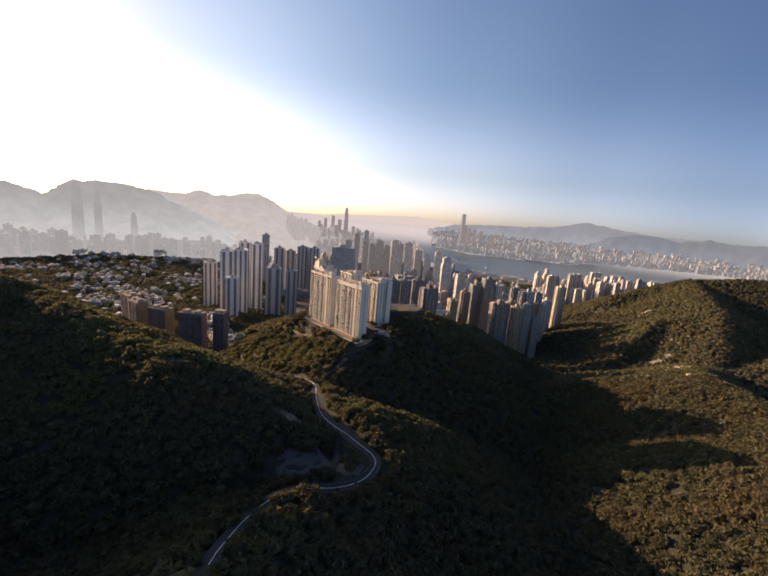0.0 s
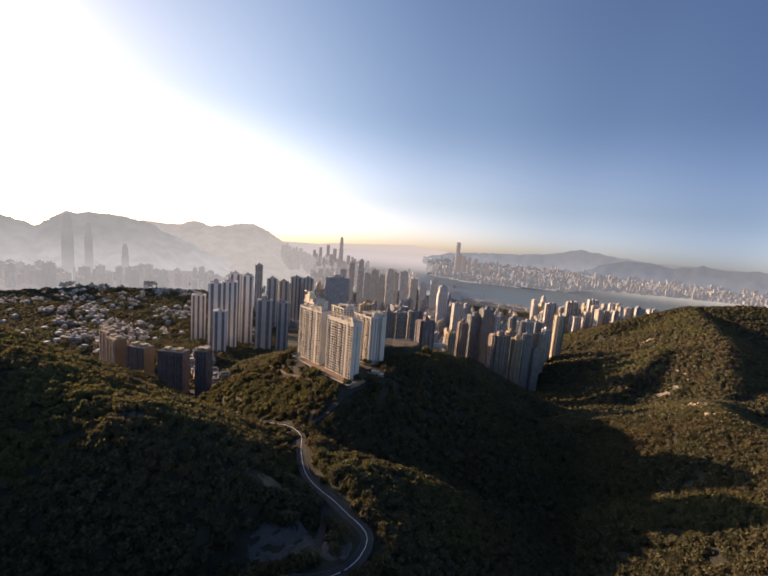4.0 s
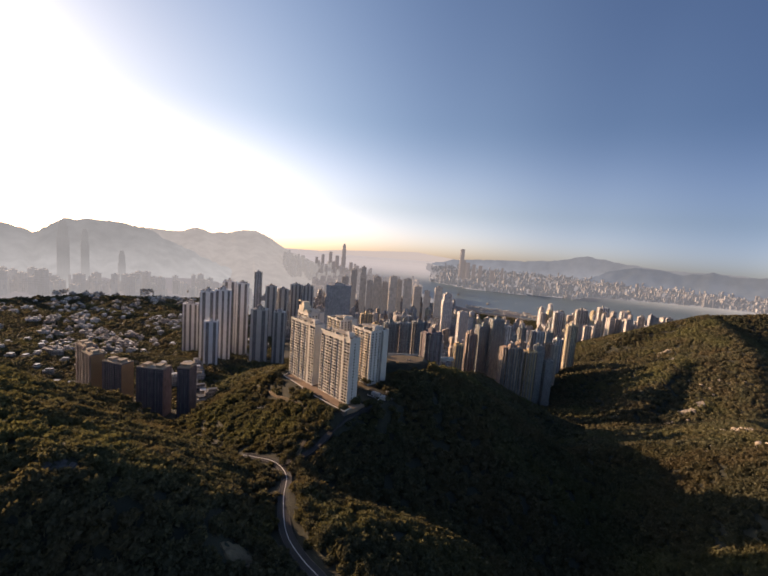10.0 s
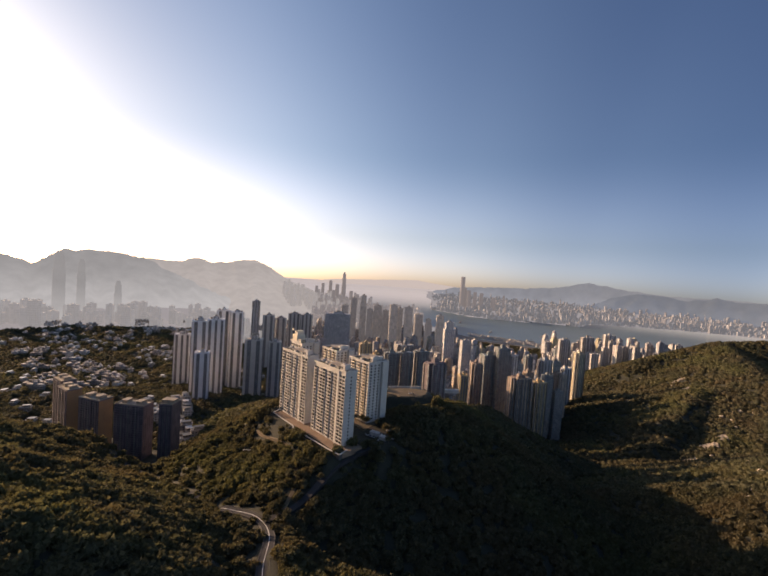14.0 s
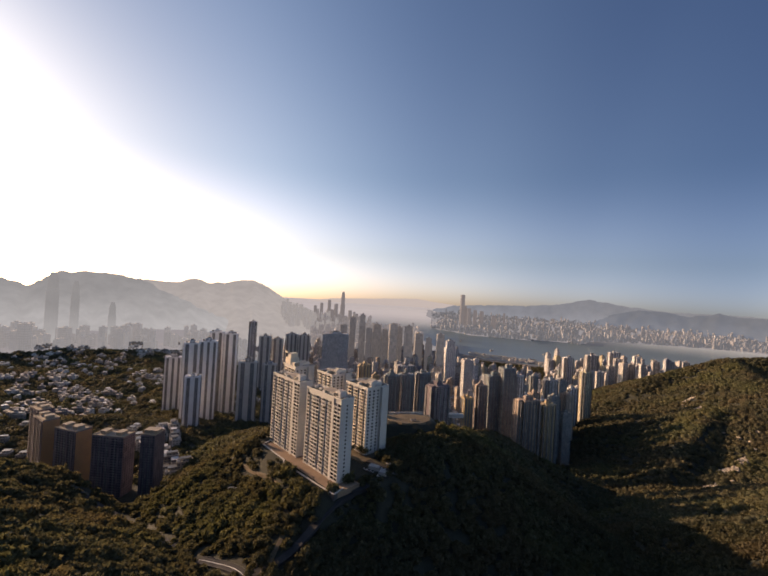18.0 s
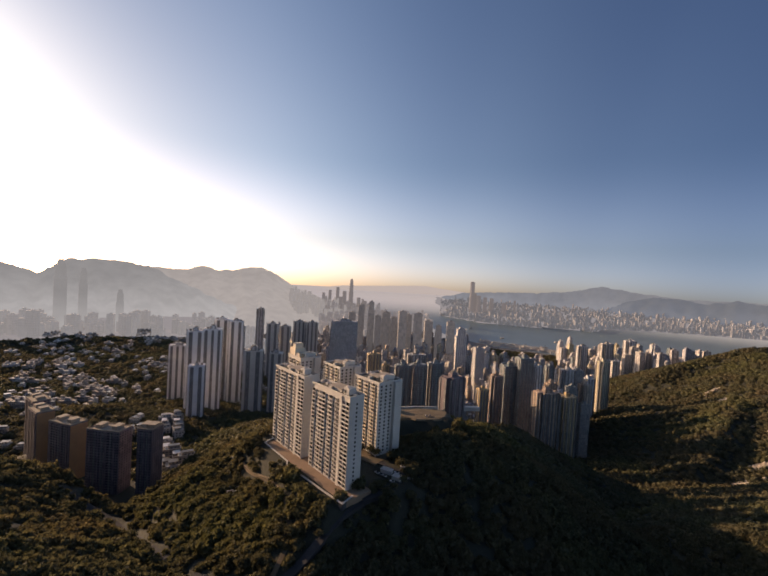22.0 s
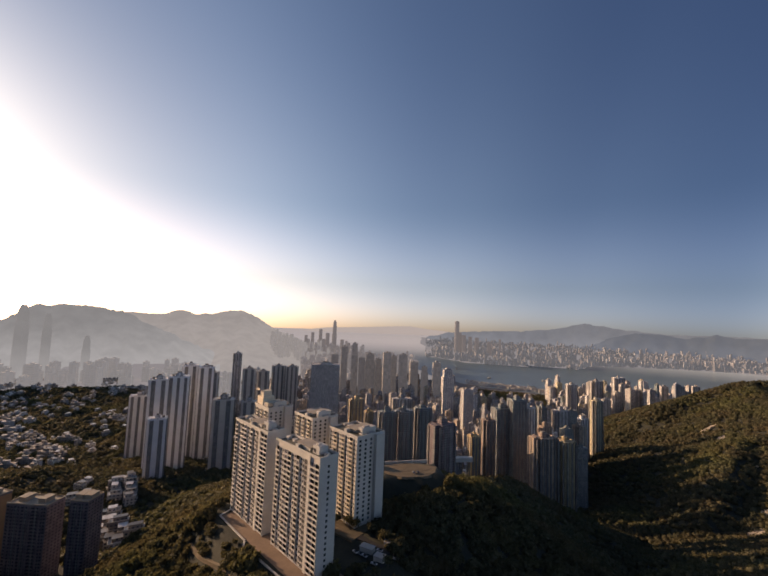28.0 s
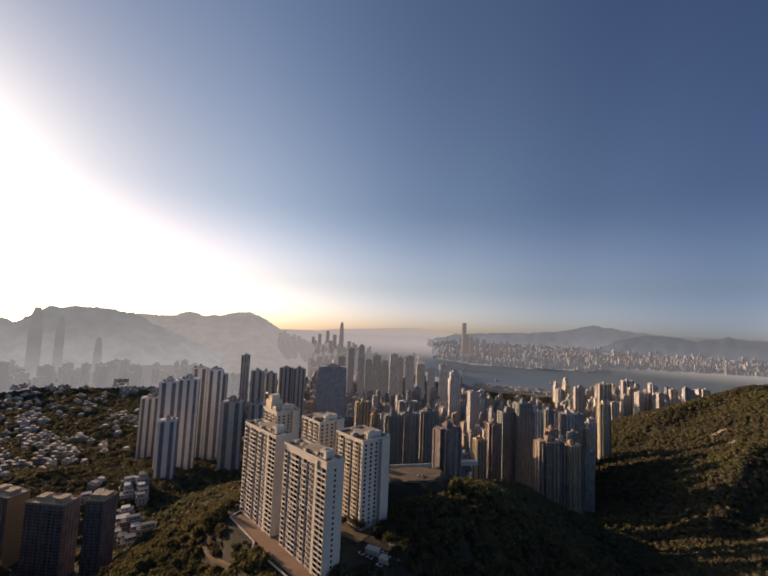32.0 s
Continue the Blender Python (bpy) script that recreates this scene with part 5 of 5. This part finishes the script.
tyre_rubber = stained("tyre_rubber", (0.03, 0.03, 0.03), (0.02, 0.02, 0.02), 2.0, 0.9)


def wheel_mesh():
    vs, fs, n = [], [], 12
    for x in (-0.11, 0.11):
        vs += [(x, 0.33 * math.cos(2 * math.pi * i / n), 0.33 * math.sin(2 * math.pi * i / n)) for i in range(n)]
    fs = [(i, (i + 1) % n, n + (i + 1) % n, n + i) for i in range(n)] + [tuple(range(n - 1, -1, -1)), tuple(range(n, 2 * n))]
    return vs, fs


def parked_car():
    t = thing("car", Matrix(), "small parked car beside the white blocks", "car", "parked cars")
    side = [(-2.1, 0.35), (2.1, 0.35), (2.15, 0.8), (1.1, 0.95), (0.5, 1.0), (-1.7, 1.0), (-2.15, 0.85)]
    top = [(-1.6, 1.0), (0.6, 1.0), (0.1, 1.45), (-1.2, 1.45)]
    for name, shape, w, mat in (("body", side, 0.85, car_paint), ("cabin", top, 0.74, room_glass)):
        n = len(shape)
        vs = [(-w, y, z) for y, z in shape] + [(w, y, z) for y, z in shape]
        part(name, (vs, [(i, (i + 1) % n, n + (i + 1) % n, n + i) for i in range(n)] + [tuple(range(n - 1, -1, -1)), tuple(range(n, 2 * n))]), mat, t)
    for x in (-0.8, 0.8):
        for y in (-1.35, 1.35):
            wheel = part("wheel", wheel_mesh(), tyre_rubber, t, m=pose(x, y, 0.33))
            part("rim", boxes([(-0.13, -0.14, -0.14, 0.13, 0.14, 0.14)]), concrete, wheel)
    return t


first = parked_car()
lots = [(14, 494, 40), (17, 492, 40), (20, 490, 42), (26, 482, 60), (-2, 502, 44), (-6, 506, 44), (30, 496, 60), (-8, 511, 40), (66, 606, 10), (70, 607, 15), (40, 488, 70)]
for i, (x, y, turn) in enumerate(lots):
    m = pose(x, y, land(x, y) + (0.75 if y < 520 else 0.6), 0, 0, turn)
    if i:
        copy_thing(first, m)
    else:
        first.matrix_basis = m


def tree_model(seed, h):
    """A tree of its own: tapered trunk, limbs, and a crown of loose leaf clumps."""
    rng = random.Random(seed)
    t = thing("tree", Matrix(), "broad-leaved tree with an uneven olive crown", "tree", "trees by the road")

    def limb(p0, p1, r0, r1):
        d = (p1 - p0).normalized()
        u = d.orthogonal().normalized()
        v = d.cross(u)
        vs = [tuple(p + (u * math.cos(a) + v * math.sin(a)) * r) for p, r in ((p0, r0), (p1, r1)) for a in (0, 1.05, 2.1, 3.14, 4.19, 5.24)]
        return vs, [(i, (i + 1) % 6, 6 + (i + 1) % 6, 6 + i) for i in range(6)] + [(6, 7, 8, 9, 10, 11)]

    fork = Vector((0.2, 0.1, h * 0.45))
    part("trunk", limb(Vector((0, 0, -0.6)), fork, 0.3, 0.18), bark, t)
    tips = []
    for i in range(4):
        a = i * 1.6 + rng.uniform(-0.3, 0.3)
        tip = fork + Vector((math.cos(a) * h * 0.24, math.sin(a) * h * 0.24, h * rng.uniform(0.15, 0.3)))
        tips.append(tip)
        part("limb", limb(fork, tip, 0.14, 0.05), bark, t)
    vs, fs = [], []
    for i in range(330):
        tip = rng.choice(tips + [fork + Vector((0, 0, h * 0.35))])
        c = tip + Vector((rng.gauss(0, 1), rng.gauss(0, 1), rng.gauss(0, 0.7))) * h * 0.12
        turn = Euler((rng.uniform(0, 6.3), rng.uniform(0, 6.3), rng.uniform(0, 6.3))).to_matrix()
        s = rng.uniform(0.35, 0.8)
        o = len(vs)
        vs += [tuple(c + turn @ Vector(q)) for q in ((-s, -s * 0.5, 0), (s, -s * 0.5, 0.1), (s * 0.3, s, 0), (-s * 0.5, s * 0.7, 0.1))]
        fs.append((o, o + 1, o + 2, o + 3))
    part("crown", (vs, fs), foliage, t)
    return t


rng = random.Random(77)
models = [tree_model(60 + i, 6.5 + i) for i in range(4)]
stands = []
for nodes, shift in ((HILL_ROAD[:12], 13.0), (HILL_ROAD[:12], -12.0), (HILL_ROAD[11:], 8.5), (HILL_ROAD[11:], -8.0), (UPPER_ROAD, 6.5), (FOOTPATH, 5.0), (SERVICE_ROAD, 5.5)):
    for (x0, y0), (x1, y1) in zip(nodes, nodes[1:]):
        l = math.hypot(x1 - x0, y1 - y0)
        for k in range(int(l / 11) + 1):
            u = (k + rng.random() * 0.7) * 11 / l
            s = shift * rng.uniform(1.0, 1.5)
            stands.append((x0 + (x1 - x0) * u + (y1 - y0) / l * s, y0 + (y1 - y0) * u - (x1 - x0) / l * s))
stands += [(-118 + rng.uniform(-8, 6) + 9.4 * i, 532 - 9.4 * i + rng.uniform(-10, 2)) for i in range(11)] + [(46 + rng.uniform(-6, 6), 500 + 8 * i) for i in range(8)]
for i, (x, y) in enumerate(stands):
    m = pose(x, y, land(x, y), 0, 0, rng.uniform(0, 360))
    if i < 4:
        models[i].matrix_basis = m
    else:
        copy_thing(models[i % 4], m)


def barge(bearing, r, l, turn, label):
    x, y = at_bearing(bearing, r)
    p = far(x, y, 0)
    t = thing("barge", pose(p.x, p.y, p.z, 0, 0, turn), label, "boat", "boats in the harbour")
    part("hull", plan_mesh([(-l / 2, -l * 0.12), (l * 0.38, -l * 0.12), (l / 2, 0), (l * 0.38, l * 0.12), (-l / 2, l * 0.12)], -1, 3), roof_tan, t)
    part("cabin", boxes([(-l * 0.42, -l * 0.08, 3, -l * 0.22, l * 0.08, 9)]), pale_wall, t)
    part("crane_mast", boxes([(l * 0.1, -0.8, 3, l * 0.1 + 1.6, 0.8, 22)]), roof_grey, t)


for bearing, r, l, turn in [(20.6, 3190, 46, 20), (23.0, 3230, 60, -10), (17.6, 3500, 40, 30), (13.2, 4000, 44, 60), (24.5, 3600, 34, 15), (10.6, 4200, 50, 80)]:
    barge(bearing, r, l, turn, "dark working barge at anchor in the harbour")


def mooring(rng):
    bearing = rng.uniform(14.5, 27.0)
    r = steps(bearing, NEAR_SHORE) + rng.uniform(20, 170)
    return bearing, r, rng.uniform(2, 6), rng.uniform(6, 26), rng.uniform(4, 9), 6


far_town("moored_boats", pale_wall, 260, mooring, "many small pale boats moored along the shore", 9)
quay = tagged(new("breakwater"), "low grey stone breakwater off the shore", "breakwater")
for i in range(12):
    p = far(*at_bearing(15 + i, steps(15 + i, NEAR_SHORE) + 200), 0)
    q = far(*at_bearing(16.02 + i, steps(16.02 + i, NEAR_SHORE) + 200), 0)
    part("stone_bank", boxes([(0, -4, -3, (q - p).length, 4, 2.5)]), granite, quay, m=Matrix.Translation(p) @ Matrix.Rotation(math.atan2(q.y - p.y, q.x - p.x), 4, "Z"))
for bearing, r, l in [(9.4, 5250, 190), (22.6, 4720, 160), (25.4, 4900, 220), (27.6, 4830, 120)]:
    p = far(*at_bearing(bearing, r), 2)
    t = thing("pier_hall", pose(p.x, p.y, p.z, 0, 0, -bearing), "long low white hall on the far shore", "building", "halls on the far shore")
    part("hall", boxes([(-l * 0.18, -8, -3, l * 0.18, 8, 7)]), pale_wall, t)
    part("roof", boxes([(-l * 0.19, -9, 7, l * 0.19, 9, 8)]), roof_grey, t)

# ---- woods ----


def crown_shape(seed, leaves_n, rings):
    """One crown: a lumpy core and many loose leaf clumps, about 1 m in radius."""
    rng = random.Random(seed)
    bm = bmesh.new()
    bmesh.ops.create_icosphere(bm, subdivisions=rings, radius=1)
    for v in bm.verts:
        k = 1 + 0.42 * noise.noise(v.co * 1.9 + Vector((seed * 3.1, 0, 0))) + 0.2 * noise.noise(v.co * 4.5 + Vector((0, seed, 0)))
        v.co *= k * 0.9
        v.co.z *= 0.72 if v.co.z > 0 else 0.35
    bm.verts.ensure_lookup_table()
    vs = [tuple(v.co) for v in bm.verts]
    fs = [tuple(v.index for v in f.verts) for f in bm.faces]
    bm.free()
    for i in range(leaves_n):
        a, u = rng.uniform(0, 2 * math.pi), rng.uniform(-0.25, 1)
        d = Vector((math.cos(a) * math.sqrt(1 - u * u), math.sin(a) * math.sqrt(1 - u * u), u))
        k = 0.95 + 0.42 * noise.noise(d * 1.9 + Vector((seed * 3.1, 0, 0))) + rng.uniform(-0.08, 0.16)
        c = Vector((d.x * k, d.y * k, d.z * k * 0.74))
        turn = Euler((rng.uniform(0, 6.3), rng.uniform(0, 6.3), rng.uniform(0, 6.3))).to_matrix()
        s = rng.uniform(0.15, 0.34)
        o = len(vs)
        vs += [tuple(c + turn @ Vector(q)) for q in ((-s, -s * 0.6, 0), (s, -s * 0.5, 0.1 * s), (0.1 * s, s, -0.1 * s))]
        fs.append((o, o + 1, o + 2))
    return np.array(vs, np.float32), np.array(fs, np.int32)


def wood(name, spots, shapes, label):
    """Many crowns in one mesh. spots: x, y, z, width, height, turn, shape."""
    spots = np.array(spots, np.float32)
    all_v, all_f, o = [], [], 0
    for k, (sv, sf) in enumerate(shapes):
        s = spots[spots[:, 6] == k]
        if not len(s):
            continue
        c, n = np.cos(s[:, 5:6]), np.sin(s[:, 5:6])
        x = (sv[None, :, 0] * c - sv[None, :, 1] * n) * s[:, 3:4] + s[:, 0:1]
        y = (sv[None, :, 0] * n + sv[None, :, 1] * c) * s[:, 3:4] + s[:, 1:2]
        z = sv[None, :, 2] * s[:, 4:5] + s[:, 2:3]
        all_v.append(np.stack([x, y, z], 2).reshape(-1, 3))
        all_f.append((sf[None] + (np.arange(len(s)) * len(sv))[:, None, None] + o).reshape(-1, 3))
        o += len(s) * len(sv)
    v, f = np.concatenate(all_v), np.concatenate(all_f).astype(np.int32)
    data = bpy.data.meshes.new(name)
    data.vertices.add(len(v))
    data.vertices.foreach_set("co", v.ravel())
    data.loops.add(f.size)
    data.loops.foreach_set("vertex_index", f.ravel())
    data.polygons.add(len(f))
    data.polygons.foreach_set("loop_start", np.arange(0, f.size, 3, dtype=np.int32))
    data.update(calc_edges=True)
    data.validate()
    data.materials.append(foliage)
    return tagged(new(name, data), label, "trees", kind="stuff")


near_shapes = [crown_shape(i, 100, 1) for i in range(8)]
far_shapes = [crown_shape(20 + i, 21, 1) for i in range(6)]


def cells(nodes, reach, size=6.0):
    """The ground cells within reach of a line."""
    out = set()
    for (x0, y0), (x1, y1) in zip(nodes, nodes[1:]):
        n = int(math.hypot(x1 - x0, y1 - y0) / 3) + 1
        for k in range(n + 1):
            x, y = x0 + (x1 - x0) * k / n, y0 + (y1 - y0) * k / n
            q = int(reach / size) + 1
            for i in range(-q, q + 1):
                for j in range(-q, q + 1):
                    cx, cy = (int(x // size) + i), (int(y // size) + j)
                    if math.hypot((cx + 0.5) * size - x, (cy + 0.5) * size - y) < reach:
                        out.add((cx, cy))
    return out


blocked = cells(HILL_ROAD[:12], 9.0) | cells(HILL_ROAD[11:], 6.5) | cells(UPPER_ROAD, 9) | cells(ACCESS_ROAD, 7) | cells(BRANCH, 5) | cells(LEFT_ROAD, 12) | cells(FOOTPATH, 2.6) | cells(SERVICE_ROAD, 6) | cells(TERRACE_EDGE, 5)
for cx, cy, level, length, width, turn in TERRACES:
    c, s = math.cos(radians(turn)), math.sin(radians(turn))
    low_j = -14 if level == 305.0 else -int(width)
    for i in range(int(-length * 0.95), int(length * 0.95) + 1, 4):
        for j in range(low_j, int(width) + 1, 4):
            blocked.add((int((cx + i * c - j * s) // 6), int((cy + i * s + j * c) // 6)))
for cx, cy, rx, ry in BARE:
    blocked |= cells([(cx - rx * 0.5, cy), (cx + rx * 0.5, cy)], ry * 0.8)
for x, y in spots:
    blocked |= cells([(x - 3, y), (x + 3, y)], 8)
for x, y in placed:
    blocked |= cells([(x - 8, y), (x + 8, y)], 18)
for x, y in ((-434, 694), (-402, 664), (-346, 648), (-287, 626), (-249, 632)):
    blocked |= cells([(x - 16, y), (x + 16, y)], 13)

rng = random.Random(5)
near_spots, far_spots = [], []


def scatter(r0, r1, a0, a1, spacing, sizes, out, shapes_n):
    count = int(math.radians(a1 - a0) * (r1 * r1 - r0 * r0) / 2 / (spacing * spacing))
    for _ in range(count):
        r = math.sqrt(rng.uniform(r0 * r0, r1 * r1))
        bearing = rng.uniform(a0, a1)
        x, y = at_bearing(bearing, r)
        if (int(x // 6), int(y // 6)) in blocked:
            continue
        z = land(x, y)
        if r > 1150 and z < 62 and -17 < bearing < 34 and not (y < 1750 and x > 0.5 * (y - 120)):
            continue
        w = rng.uniform(*sizes)
        out.append((x, y, z + w * 0.25, w, w * rng.uniform(0.9, 1.3), rng.uniform(0, 6.28), rng.randrange(shapes_n)))


scatter(0, 330, -80, 80, 4.9, (2.7, 5.0), near_spots, 8)
scatter(330, 560, -74, 74, 6.2, (3.0, 5.4), near_spots, 8)
scatter(330, 600, 22, 74, 9.0, (3.4, 5.6), near_spots, 8)
scatter(560, 1000, -62, 0, 8.0, (4.0, 6.4), far_spots, 6)
scatter(560, 1000, 0, 62, 7.0, (4.0, 6.4), far_spots, 6)
scatter(1000, 1950, -58, -14, 10.5, (4.5, 8.0), far_spots, 6)
scatter(1000, 1900, 20, 60, 8.4, (5.0, 8.0), far_spots, 6)
scatter(0, 400, 80, 280, 11.0, (4.0, 7.0), far_spots, 6)
kept_clear = cells(FOOTPATH, 2.6) | cells(ACCESS_ROAD, 5) | cells(SERVICE_ROAD, 5) | cells(HILL_ROAD[:12], 7)
for _ in range(1700):  # young growth round the terrace
    x, y = rng.uniform(-135, 25), rng.uniform(400, 575)
    edge = (x + 50) * math.sin(radians(-47)) - (y - 509) * math.cos(radians(-47))  # metres in front of the terrace's middle line
    if (int(x // 6), int(y // 6)) in kept_clear or (edge < 15.5 and abs((x + 50) * math.cos(radians(-47)) + (y - 509) * math.sin(radians(-47))) < 66):
        continue
    w = rng.uniform(1.2, 3.2)
    near_spots.append((x, y, land(x, y) + w * 0.25, w, w * rng.uniform(0.8, 1.2), rng.uniform(0, 6.28), rng.randrange(8)))
for _ in range(900):  # the park by the shore
    bearing, r = rng.uniform(13.5, 24.5), rng.uniform(2380, 2850)
    x, y = at_bearing(bearing, r)
    w = rng.uniform(8, 13)
    far_spots.append((*far(x, y, 6), w, w, rng.uniform(0, 6.28), rng.randrange(6)))
wood("near_wood", near_spots, near_shapes, "dense dark green subtropical wood on the hillsides")
wood("far_wood", far_spots, far_shapes, "dense woods on the farther slopes, partly sunlit")
